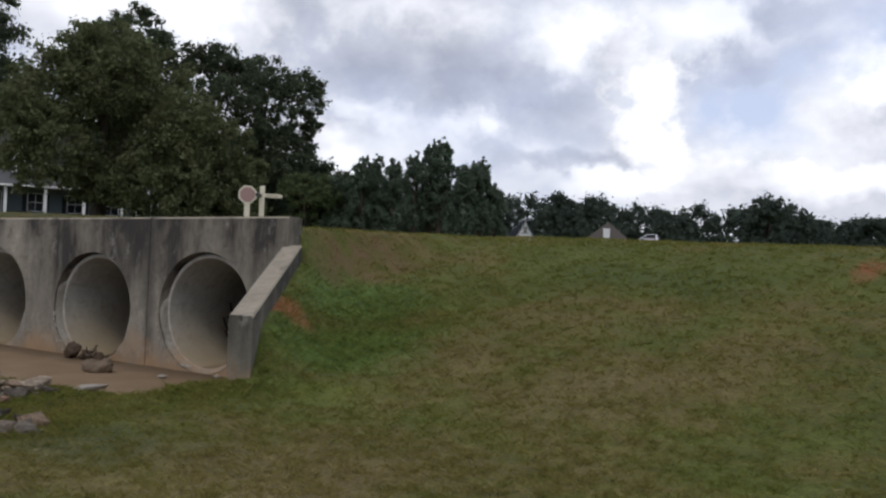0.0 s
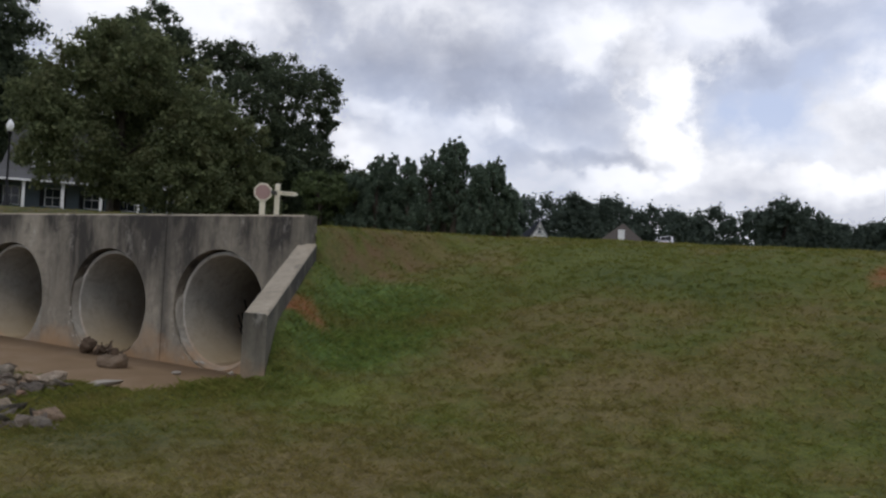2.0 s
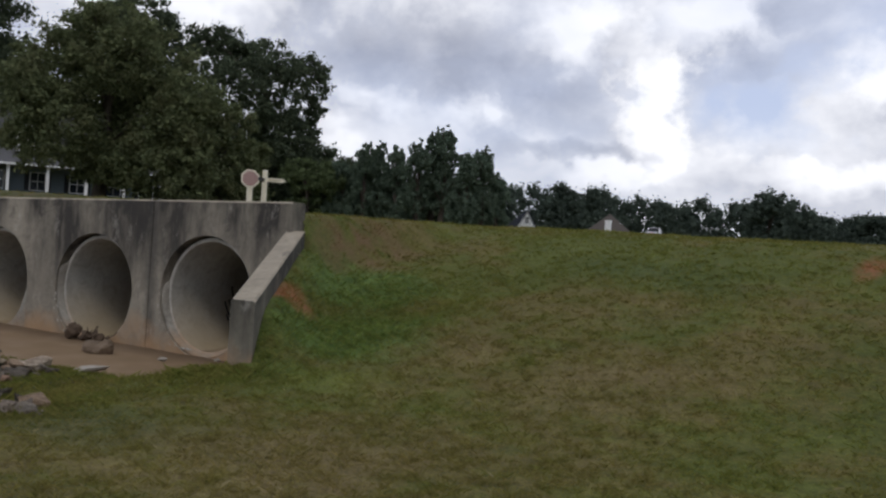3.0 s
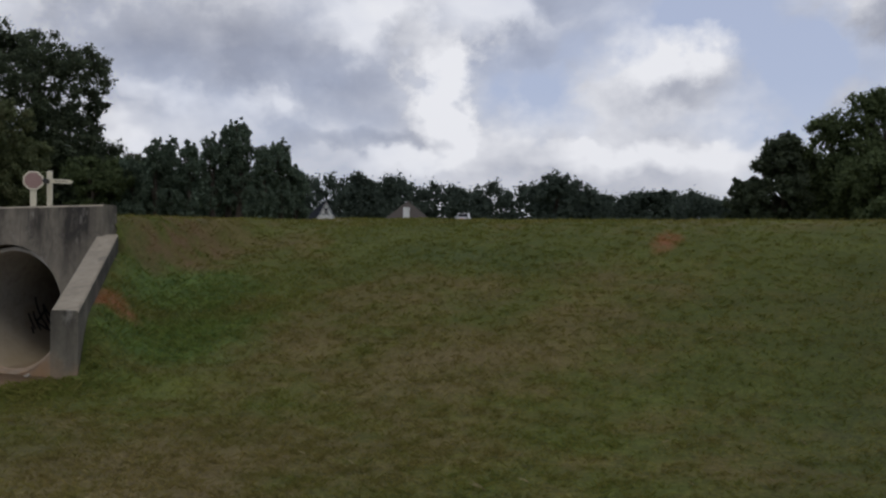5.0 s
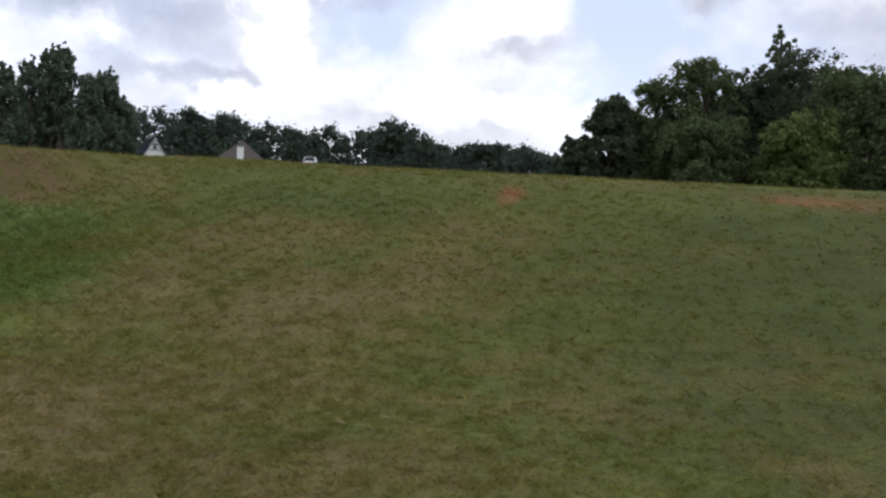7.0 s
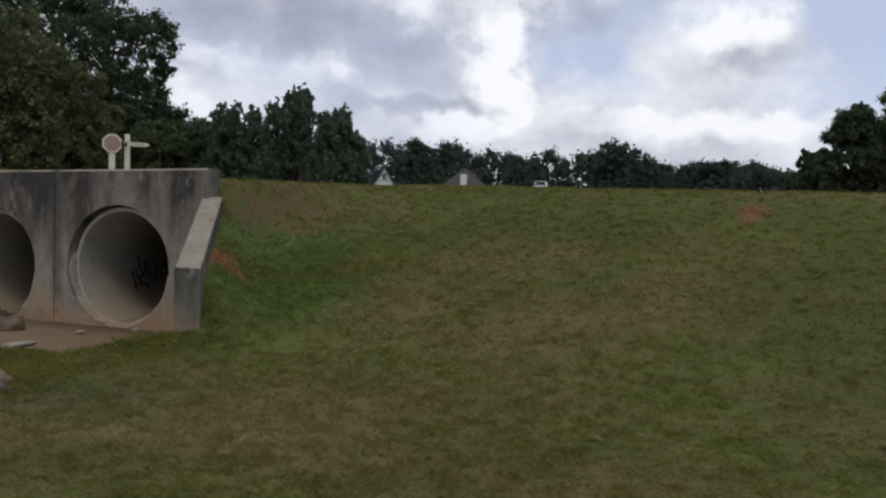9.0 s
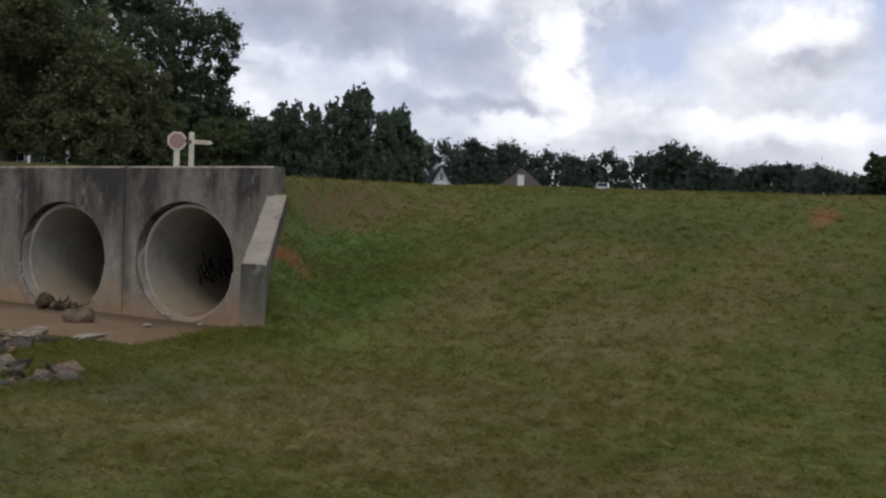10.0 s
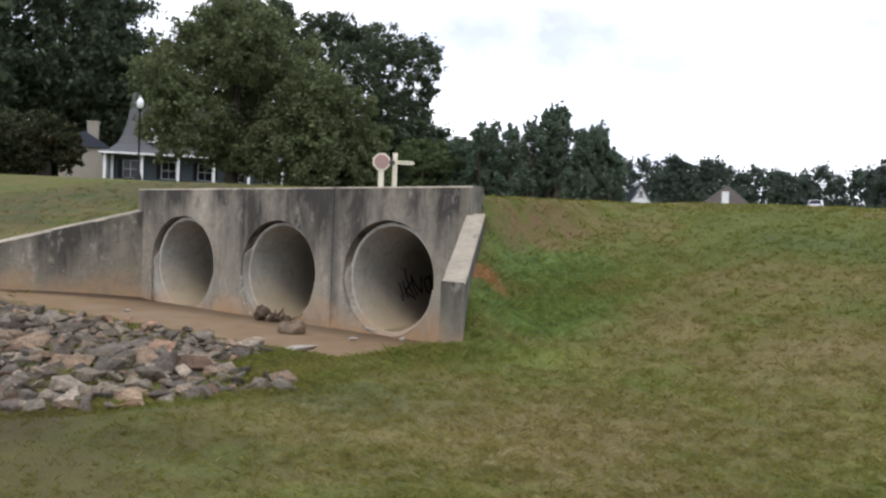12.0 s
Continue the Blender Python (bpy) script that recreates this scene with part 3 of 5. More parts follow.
# ---------------------------------------------------------------- ground


def ease(a, b, v):
    t = np.clip((v - a) / (b - a), 0, 1)
    return t * t * (3 - 2 * t)


def lumps(x, y, k):
    """Soft unevenness from a few crossed waves."""
    return (np.sin(1.7 * k * x + 0.6 * k * y) * np.sin(1.3 * k * y - 0.5 * k * x + 1.0) + 0.6 * np.sin(3.1 * k * x - 1.9 * k * y + 2.0)
            * np.sin(2.7 * k * y + 1.1 * k * x)) * 0.5


def height(x, y):
    """The lie of the land: culvert channel, embankment face, level top, and a lawn that rises to the house."""
    x, y = np.asarray(x, float), np.asarray(y, float)
    q = np.clip(-0.80 * x + 0.595 * y - 3.0, -20, 72)
    top = 2.375 + 0.030 * np.where(q > 12, q, np.log1p(np.exp(np.minimum(q, 12) / 2.0)) * 2.0) * ease(100, 62, y)
    top = top - 0.75 * np.exp(-((x + 18.5) / 6) ** 2 - ((y - 20.5) / 6) ** 2)
    face = np.interp(y, [-60, -16, -5, -4.0, -3.1, -2.0, 0.0, 3.1, 4.5, 5.6, 9.0, 40], [0.15, 0.22, 0.30, 0.36, 0.44, 0.63, 1.12, 1.92, 2.22, 2.34, 2.8, 9])
    face = face + 0.22 * np.exp(-((x - 0.1) / 0.9) ** 2 - ((y - 0.3) / 1.2) ** 2)
    left = np.interp(y, [-60, -8, -3.0, 0.0, 2.0, 6.0, 40], [0.3, 0.45, 0.95, 1.74, 2.2, 2.8, 9])
    side = ease(-6.6, -8.6, x)
    emb = face * (1 - side) + left * side
    k = 0.12
    m = np.clip(0.5 + 0.5 * (top - emb) / k, 0, 1)
    h = top * (1 - m) + emb * m - k * m * (1 - m)
    # behind the headwall the fill is level with its top
    fill_top = ease(0.5, -0.25, x) * ease(-9.1, -8.1, x) * ease(0.10, 0.24, y)
    h = h * (1 - fill_top) + np.minimum(top, 2.25 + 0.02 * np.maximum(y, 0)) * fill_top
    # channel in front of the pipes, between the wing walls
    right_edge = np.interp(y, [-9.5, -7.2, -6.2, -5.0, -4.5, -3.7, -3.3, -3.0, -2.8, 0.1], [0.0, 1.0, 1.3, 1.25, 1.2, 0.6, 0.85, 1.25, 1.64, -0.05])
    soft = np.interp(y, [-4.5, -3.5, -3.0, -2.8], [0.9, 0.55, 0.30, 0.09])
    left_edge = -8.14 - np.minimum(0.10 - y, 3.1) * 0.599 - 8.0 * ease(-2.9, -7.0, y)
    soft_l = np.where(y > -2.9, 0.09, 0.09 + 1.5 * ease(-2.9, -5.0, y))
    inside = ease(1, -1, (x - right_edge) / soft) * ease(-1, 1, (x - left_edge) / soft_l) * ease(0.22, 0.10, y)
    floor_z = 0.03 + 0.010 * np.maximum(-x - 1.5, 0) + 0.16 * ease(-7.4, -9.2, x) + 0.10 * ease(-2.1, -2.9, y) + 0.06 * ease(-3.5, -6.0, y)
    h = h * (1 - inside) + floor_z * inside
    # fill banked up against the outer side of the wing wall
    off = x + 0.07 - (0.1 - y) * 0.599
    bank = (2.0 - 0.277 * np.clip(0.1 - y, 0, 3) - 0.24) - h
    h = h + np.maximum(bank, 0) * np.exp(-(np.maximum(off - 0.2, 0) / 0.42) ** 2) * (off > 0) * ease(-2.95, -2.2, y) * ease(0.5, 0.0, y)
    # shallow hollow behind the brow
    h = h - 0.15 * np.exp(-((x - 2.55) / 0.9) ** 2 - ((y - 8.8) / 0.8) ** 2)
    lump = (0.022 * lumps(x, y, 1.0) + 0.014 * lumps(y, x, 3.3)) * np.where(inside > 0.5, 0.35, 1.0)
    return h + lump * np.exp(-np.hypot(x, y) / 60) + 0.06 * lumps(x, y, 0.12) * ease(20, 60, np.hypot(x, y))


def axis_lines(spans):
    out = [spans[0][0]]
    for a, b, step in spans:
        n = max(1, round((b - a) / step))
        out += [a + (b - a) * (i + 1) / n for i in range(n)]
    return np.array(out)


def build_ground():
    xs = axis_lines([(-3000, -600, 600), (-600, -100, 50), (-100, -30, 5), (-30, -12, 1), (-12, 3, 0.08), (3, 20, 0.22), (20, 40, 1), (40, 120, 8), (120, 600, 60), (600, 3000, 600)])
    ys = axis_lines([(-3000, -600, 600), (-600, -60, 60), (-60, -14, 3), (-14, -4.6, 0.2), (-4.6, 0.0, 0.08), (0, 0.4, 0.05), (0.4, 9, 0.2), (9, 30, 0.8), (30, 120, 5), (120, 600, 40), (600, 3600, 500)])
    gx, gy = np.meshgrid(xs, ys)
    gz = height(gx, gy)
    verts = np.stack([gx, gy, gz], -1).reshape(-1, 3)
    nx, ny = len(xs), len(ys)
    j, i = np.meshgrid(np.arange(ny - 1), np.arange(nx - 1), indexing="ij")
    a = (j * nx + i).reshape(-1)
    cx, cy = (xs[:-1] + xs[1:]) / 2, (ys[:-1] + ys[1:]) / 2
    mx, my = np.meshgrid(cx, cy)
    # the slot in which the headwall stands is left open, so that the pipes pass
    keep = ~((mx > -8.2) & (mx < 0.0) & (my > 0.05) & (my < 0.26)).reshape(-1)
    quads = np.stack([a, a + 1, a + nx + 1, a + nx], -1)[keep]
    me = bpy.data.meshes.new("ground")
    me.from_pydata(verts.tolist(), [], quads.tolist())
    me.polygons.foreach_set("use_smooth", [True] * len(me.polygons))
    me.materials.append(TURF)
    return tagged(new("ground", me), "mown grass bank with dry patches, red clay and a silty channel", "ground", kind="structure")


build_ground()


# ---------------------------------------------------------------- culvert
PIPES = ((-6.75, 0.865), (-4.14, 0.850), (-1.655, 0.925))
PIPE_R = 0.83


def mouth_radius(c, s, xc, zc, hole):
    """Half-width of an opening in one direction: round, but the far one has straight sides below."""
    if s >= 0 or xc > -6:
        return hole
    return min(hole / max(abs(c), 1e-6), (zc + 0.12) / max(-s, 1e-6))


def wall_piece(x0, x1, cells, top=2.375, deep=0.30, hole=0.93, seg=64):
    """A stretch of headwall with round openings right through it."""
    bm = bmesh.new()
    low = -0.5

    def ring(xa, xb, xc, zc, y):
        inner, outer = [], []
        corners = [math.atan2(zz - zc, xx - xc) % (2 * math.pi) for xx, zz in ((xa, low), (xb, low), (xa, top), (xb, top))]
        angles = sorted([2 * math.pi * i / seg for i in range(seg)] + corners)
        for a in angles:
            c, s = math.cos(a), math.sin(a)
            q = mouth_radius(c, s, xc, zc, hole)
            inner.append(bm.verts.new((xc + q * c, y, zc + q * s)))
            t = min((xb - xc) / c if c > 1e-9 else (xa - xc) / c if c < -1e-9 else 1e9,
                    (top - zc) / s if s > 1e-9 else (low - zc) / s if s < -1e-9 else 1e9)
            outer.append(bm.verts.new((xc + t * c, y, zc + t * s)))
        n = len(angles)
        for i in range(n):
            k = (i + 1) % n
            f = (inner[i], inner[k], outer[k], outer[i])
            bm.faces.new(f if y > 0.1 else f[::-1])
        return inner

    for xa, xb, (xc, zc) in cells:
        front, back = ring(xa, xb, xc, zc, 0.0), ring(xa, xb, xc, zc, deep)
        n = len(front)
        for i in range(n):
            k = (i + 1) % n
            bm.faces.new((front[i], front[k], back[k], back[i]))
    for pts in (((x0, 0.03, top + 0.025), (x1, 0.03, top + 0.025), (x1, deep - 0.03, top + 0.025), (x0, deep - 0.03, top + 0.025)),
                ((x0, 0, top), (x1, 0, top), (x1, 0.03, top + 0.025), (x0, 0.03, top + 0.025)),
                ((x1, deep, top), (x0, deep, top), (x0, deep - 0.03, top + 0.025), (x1, deep - 0.03, top + 0.025)),
                ((x1, 0, low), (x1, deep, low), (x1, deep, top), (x1, deep - 0.03, top + 0.025), (x1, 0.03, top + 0.025), (x1, 0, top)),
                ((x0, deep, low), (x0, 0, low), (x0, 0, top), (x0, 0.03, top + 0.025), (x0, deep - 0.03, top + 0.025), (x0, deep, top))):
        fill(bm, pts)
    # the top falls slightly towards the far end
    for v in bm.verts:
        v.co.z += 0.0147 * v.co.x * min(1.0, max(0.0, (v.co.z - 1.7) / (top - 1.7)))
    bmesh.ops.remove_doubles(bm, verts=bm.verts[:], dist=0.0005)
    bmesh.ops.recalc_face_normals(bm, faces=bm.faces[:])
    return bm


def coat_tops(ob, mat):
    """Upward faces take a second material."""
    ob.data.materials.append(mat)
    for p in ob.data.polygons:
        if p.normal.z > 0.6:
            p.material_index = 1


def build_culvert():
    base = holder("culvert_headwall", pose(0, 0, 0), "streaked grey concrete headwall with three round pipe mouths", "culvert", kind="structure")
    mids = [(PIPES[0][0] + PIPES[1][0]) / 2]
    coat_tops(part("wall_panel", wall_piece(-8.17, -2.845, [(-8.17, mids[0], PIPES[0]), (mids[0], -2.845, PIPES[1])]), CONCRETE, base), COPING)
    coat_tops(part("wall_panel", wall_piece(-2.827, -0.08, [(-2.827, -0.08, PIPES[2])]), CONCRETE, base), COPING)
    for xc, zc in PIPES:
        bm = bmesh.new()
        m = Matrix.Translation((xc, 0, zc)) @ pose(0, 0, 0, -90)
        r = PIPE_R
        lathe(bm, [(r + 0.062, 8.5), (r + 0.062, 0.135), (r + 0.050, 0.120), (r + 0.016, 0.118), (r, 0.140), (r, 2.40), (r + 0.012, 2.405), (r + 0.012, 2.425), (r, 2.43),
                   (r, 4.80), (r + 0.012, 4.805), (r + 0.012, 4.825), (r, 4.83), (r, 8.5), (0.01, 8.5)], 64, m)
        bmesh.ops.recalc_face_normals(bm, faces=bm.faces[:])
        pipe = part("pipe", bm, PIPE, base, "pale grey precast concrete pipe", True)
        pipe.data.materials.append(RIM)
        for p in pipe.data.polygons:
            if p.center.y < 0.15:
                p.material_index = 1
        # silt along the invert
        bm = bmesh.new()
        rows = []
        for i in range(30):
            y = 0.15 + 7.9 * (i / 29) ** 1.6
            depth = 0.022 + 0.006 * math.sin(3 * y + xc)
            half = math.sqrt(r * r - (r - depth) ** 2)
            rows.append([bm.verts.new((xc + half * (k / 5 - 1), y, zc - r + depth * (1.0 - 0.35 * (1 - (k / 5 - 1) ** 2)) + 0.012 * noise.noise((k * 0.9, y * 2, xc)))) for k in range(11)])
        for a, b in zip(rows, rows[1:]):
            for k in range(10):
                bm.faces.new((a[k], a[k + 1], b[k + 1], b[k]))
        part("silt", bm, SILT, pipe, "rust-brown silt", True)
        # mortar packed between the pipe and the arched opening
        bm = bmesh.new()
        seg = 96
        ring = []
        for i in range(seg):
            a = 2 * math.pi * i / seg
            c, sn = math.cos(a), math.sin(a)
            q = mouth_radius(c, sn, xc, zc - 0.02, 0.928)
            # left open over the crown, packed flush lower down
            packed = min(1.0, max(0.0, (0.42 - sn - 0.15 * c + 0.4 * noise.noise((1.7 * c + xc, 1.7 * sn, 8.0))) / 0.45))
            y1 = 0.30 - 0.275 * packed + 0.030 * noise.noise((2.5 * c + xc, 2.5 * sn, 3.0)) + 0.018 * noise.noise((9 * c + xc, 9 * sn, 1.0))
            ring.append([bm.verts.new((xc + r2 * c, yy, zc + r2 * sn)) for r2, yy in ((PIPE_R + 0.020, max(y1, 0.10) + 0.022), (PIPE_R + 0.052, y1 + 0.008), ((PIPE_R + 0.052 + q) / 2, y1 + 0.03 * noise.noise((7 * c, 7 * sn, xc))), (q, y1 + 0.01), (q, 0.298))])
        for i in range(seg):
            a, b = ring[i], ring[(i + 1) % seg]
            for k in range(4):
                bm.faces.new((a[k], b[k], b[k + 1], a[k + 1]))
        bmesh.ops.recalc_face_normals(bm, faces=bm.faces[:])
        part("mortar_fill", bm, MORTAR, base, "rough mortar packing", True)
    # crumbs of pale mortar stuck round the mouths
    chip = plain("pale_mortar", (0.40, 0.375, 0.325), 0.9, 0, 0.25, 20, 0.5)
    rng = np.random.default_rng(44)
    for xc, zc in PIPES:
        for k in range(12):
            a = radians(rng.uniform(185, 258))
            q = rng.uniform(0.90, 1.02)
            bm = bmesh.new()
            bmesh.ops.create_icosphere(bm, subdivisions=1, radius=1.0)
            w = rng.uniform(0.008, 0.022)
            m = Matrix.Translation((xc + q * math.cos(a), -0.004, max(0.12, zc + q * math.sin(a)))) @ pose(0, 0, 0, 0, math.degrees(-a), 0) @ Matrix.Diagonal((w * rng.uniform(0.6, 1.0), w * 0.5, w * rng.uniform(1.0, 2.6), 1))
            bmesh.ops.transform(bm, matrix=m, verts=bm.verts[:])
            part("mortar_crumb", bm, chip, base, "pale crumb of mortar")
    # sprayed strokes on the far side of one pipe: angle round the pipe, depth along it
    paint = plain("black_spray_paint", (0.012, 0.012, 0.014), 0.5)
    bm = bmesh.new()
    xc, zc = PIPES[2]
    strokes = (((-24, 0.80), (-13, 0.76)), ((-27, 0.74), (-22, 0.75)), ((-12, 0.84), (-25, 0.88)), ((-19, 0.86), (-13, 1.02)), ((-19, 0.86), (-26, 1.04)), ((-3, 0.88), (-24, 1.02)),
               ((-8, 1.02), (-24, 1.10)), ((-8, 1.02), (-22, 1.22)), ((-22, 1.22), (-9, 1.26)), ((-11, 1.32), (-21, 1.34)), ((-11, 1.32), (-9, 1.46)), ((-9, 1.46), (-22, 1.50)), ((-21, 1.34), (-22, 1.50)))
    for (a0, y0), (a1, y1) in strokes:
        prev = None
        for i in range(9):
            t = i / 8
            a, y = radians(168 - 1.7 * (a0 + (a1 - a0) * t) + 1.2 * math.sin(3 * t)), 0.36 + 1.25 * (y0 + (y1 - y0) * t)
            da, dy = radians(1.7 * (a0 - a1)) * PIPE_R, 1.25 * (y1 - y0)
            ln = math.hypot(da, dy)
            ox, oy = -dy / ln * 0.022, da / ln * 0.022
            cur = []
            for sgn in (1, -1):
                b = a + sgn * ox / PIPE_R
                cur.append(bm.verts.new((xc + (PIPE_R - 0.004) * math.cos(b), y + sgn * oy, zc + (PIPE_R - 0.004) * math.sin(b))))
            if prev:
                bm.faces.new((prev[0], prev[1], cur[1], cur[0]))
            prev = cur
    part("graffiti", bm, paint, base, "black sprayed scribble")
    return base


def build_wing(side, label):
    """A wing wall that slopes down and out from the headwall. side: +1 or -1."""
    x0 = -0.07 if side > 0 else -8.10
    long, thick = 3.386, 0.16
    z0, z1 = (2.0, 1.195) if side > 0 else (1.88, 0.96)
    along, across = Vector((0.514 * side, -0.858, 0)), Vector((0.998, 0.06 * side, 0))
    start = Vector((x0, 0.1, 0))
    bm = bmesh.new()
    rows = []
    for i in range(18):
        s = long * i / 17
        z = z0 + (z1 - z0) * i / 17
        jit = 0.006 * noise.noise((s * 2.0, side, 1.5))
        p = start + along * s
        prof = ((-thick, -0.5), (-thick, z - 0.018), (-thick + 0.018, z + jit), (thick - 0.018, z + jit), (thick, z - 0.018), (thick, -0.5))
        rows.append([bm.verts.new(p + across * a + Vector((0, 0, h))) for a, h in prof])
    for a, b in zip(rows, rows[1:]):
        for k in range(5):
            bm.faces.new((a[k], a[k + 1], b[k + 1], b[k]))
    bm.faces.new(rows[0])
    bm.faces.new(rows[-1][::-1])
    bmesh.ops.recalc_face_normals(bm, faces=bm.faces[:])
    ob = mesh_object("wing_wall", bm, WING)
    coat_tops(ob, COPING)
    return tagged(ob, label, "wing wall", kind="structure")


build_culvert()
build_wing(1, "sloping concrete wing wall with a pale worn top")
build_wing(-1, "sloping concrete wing wall stained with red clay")


# ---------------------------------------------------------------- trees
def leaf_cloud(centers, radii, per, size, squash=0.8, seed=1):
    """Leaf sprays scattered through clumps: an array of four-cornered leaves."""
    rng = np.random.default_rng(seed)
    c = np.repeat(np.asarray(centers, float), per, axis=0)
    r = np.repeat(np.asarray(radii, float), per)
    n = len(c)
    d = rng.normal(size=(n, 3))
    d /= np.linalg.norm(d, axis=1)[:, None]
    rad = r * np.minimum(1.35, np.abs(rng.normal(0.62, 0.40, n)))
    p = c + d * rad[:, None] * np.array([1, 1, squash])
    nor = d * 0.6 + rng.normal(size=(n, 3)) * 0.7 + np.array([0, 0, 0.35])
    nor /= np.linalg.norm(nor, axis=1)[:, None]
    u = np.cross(nor, rng.normal(size=(n, 3)))
    u /= np.linalg.norm(u, axis=1)[:, None]
    v = np.cross(nor, u)
    s = size * rng.uniform(0.55, 1.3, n)[:, None]
    w = s * rng.uniform(0.35, 0.7, n)[:, None]
    bend = nor * s * 0.25
    return np.stack([p - u * s, p + v * w + bend, p + u * s * 0.9, p - v * w * 0.9 + bend], 1)


def trunk_mesh(bm, path, r0, r1, seg=8):
    prev = None
    for i, p in enumerate(path):
        t = i / (len(path) - 1)
        r = r0 + (r1 - r0) * t
        if i == 0:
            r *= 1.35
        ring = [bm.verts.new((p[0] + r * math.cos(2 * math.pi * k / seg), p[1] + r * math.sin(2 * math.pi * k / seg), p[2])) for k in range(seg)]
        if prev:
            for k in range(seg):
                bm.faces.new((prev[k], prev[(k + 1) % seg], ring[(k + 1) % seg], ring[k]))
        prev = ring


def tree(name, at, high, wide, label, leaf, seed, clumps=260, per=34, size=0.34, low=0.12, shape="round", group="", lean=(0, 0), lobes=(), dist=60.0, squash=0.85):
    """A tree: tapered trunk with limbs, and a crown of many small leaf sprays."""
    rng = np.random.default_rng(seed)
    x, y = at
    z = float(height(x, y))
    base = holder(name, pose(x, y, z - 0.1), label, "tree", group)
    cr = wide / 2
    cen, rad = [], []
    if shape == "dome":
        # a full crown: clumps on a lumpy shell, more loosely inside
        mid, up, down = high * 0.44, high * 0.53, high * (0.44 - low)
        for i in range(clumps):
            d = rng.normal(size=3)
            d /= np.linalg.norm(d)
            lump = 0.86 + 0.20 * noise.noise((2.3 * d[0] + seed, 2.3 * d[1], 2.3 * d[2])) + 0.10 * noise.noise((6 * d[0], 6 * d[1] + seed, 6 * d[2]))
            q = lump * (rng.uniform(0.88, 1.04) if i % 4 else rng.uniform(0.35, 0.9))
            cen.append((cr * q * d[0], cr * q * d[1], mid + q * d[2] * (up if d[2] > 0 else down)))
            rad.append(rng.uniform(0.45, 1.0) * cr * 0.13)
    elif shape == "lobes":
        # big boughs of leaves: bearing, height above the eye and half width in degrees
        b0 = math.degrees(math.atan2(7.5 - x, y + 10.8))
        across = Vector((-math.cos(radians(b0)), -math.sin(radians(b0)), 0))
        away = Vector((-math.sin(radians(b0)), math.cos(radians(b0)), 0))
        deg = dist * radians(1.0)
        weight = np.array([r ** 1.6 for _, _, r in lobes])
        back = [rng.uniform(-0.6, 0.6) * cr for _ in lobes]
        for k in rng.choice(len(lobes), clumps, p=weight / weight.sum()):
            b, el, r = lobes[k]
            d = rng.normal(size=3)
            d /= np.linalg.norm(d)
            bump = 0.90 + 0.30 * noise.noise((2.6 * d[0] + 5 * k, 2.6 * d[1] + seed, 2.6 * d[2]))
            q = 1.17 * r * deg * bump * (rng.uniform(0.80, 1.0) if rng.uniform() < 0.75 else rng.uniform(0.2, 0.8))
            c = across * ((b - b0) * deg + q * d[0]) + away * (back[k] + q * d[1])
            cen.append((c.x, c.y, 1.94 - z + dist * math.tan(radians(el)) + q * d[2]))
            rad.append(rng.uniform(0.5, 1.0) * min(r * deg * 0.42, cr * 0.15))
    elif shape == "round":
        nl = 20
        lobes = []
        for i in range(nl):
            a = rng.uniform(0, 2 * math.pi)
            f = rng.uniform(low + 0.06, 0.88)
            k = math.sin(math.pi * min(1.0, 0.14 + 0.86 * max(0.0, (f - low) / (1 - low))) ** 0.9) ** 0.55
            rr = cr * k * rng.uniform(0.35, 0.72)
            lobes.append((rr * math.cos(a) + lean[0] * f, rr * math.sin(a) + lean[1] * f, high * f, cr * rng.uniform(0.24, 0.40)))
        lobes.append((lean[0], lean[1], high * 0.80, high * 0.18))
        for f, k in ((0.30, 0.60), (0.50, 0.66), (0.68, 0.56)):
            lobes += [(lean[0] * f, lean[1] * f, high * f, cr * k)] * 2
        for i in range(clumps):
            lx, ly, lz, lr = lobes[rng.integers(len(lobes))]
            d = rng.normal(size=3)
            d /= np.linalg.norm(d)
            q = lr * rng.uniform(0.55, 1.08)
            pz = max(high * low * rng.uniform(0.9, 1.5), lz + d[2] * q * 0.9)
            cen.append((lx + d[0] * q, ly + d[1] * q, min(pz, high * rng.uniform(0.94, 1.0))))
            rad.append(rng.uniform(0.45, 1.0) * cr * 0.17)
    else:
        # a bare leader with loose whorls of branches
        for i in range(max(3, clumps // 9)):
            a, q = rng.uniform(0, 2 * math.pi), cr * 0.35 * math.sqrt(rng.uniform(0, 1))
            tip = high * (1.0 - 0.45 * (q / cr) ** 2.2) * (rng.uniform(0.64, 0.97) if i else 1.0)
            for t in np.linspace(0, 1, 28):
                loose = 0.10 * wide * (0.5 + t) / max(t, 0.05)
                cen.append((q * math.cos(a) + rng.normal() * loose * t, q * math.sin(a) + rng.normal() * loose * t, tip - 0.12 - min(tip * 0.9, high * 0.8) * t))
                rad.append(0.14 + wide * 0.05 * t)
    cen = np.array(cen)
    bm = bmesh.new()
    wob = [(lean[0] * t + 0.15 * math.sin(5 * t + seed), lean[1] * t + 0.15 * math.cos(4 * t + seed), high * 0.82 * t) for t in np.linspace(0, 1, 8)]
    trunk_mesh(bm, wob, 0.028 * high + 0.03, 0.05)
    for i in rng.choice(len(cen), min(len(cen), 16), replace=False):
        t = min(0.75, max(0.12, cen[i][2] / high * 0.7))
        a = Vector((lean[0] * t, lean[1] * t, high * 0.82 * t))
        b = Vector(cen[i])
        mid = a.lerp(b, 0.55) + Vector((0, 0, 0.05 * high))
        trunk_mesh(bm, [a, a.lerp(mid, 0.5), mid, b], 0.010 * high, 0.03, 6)
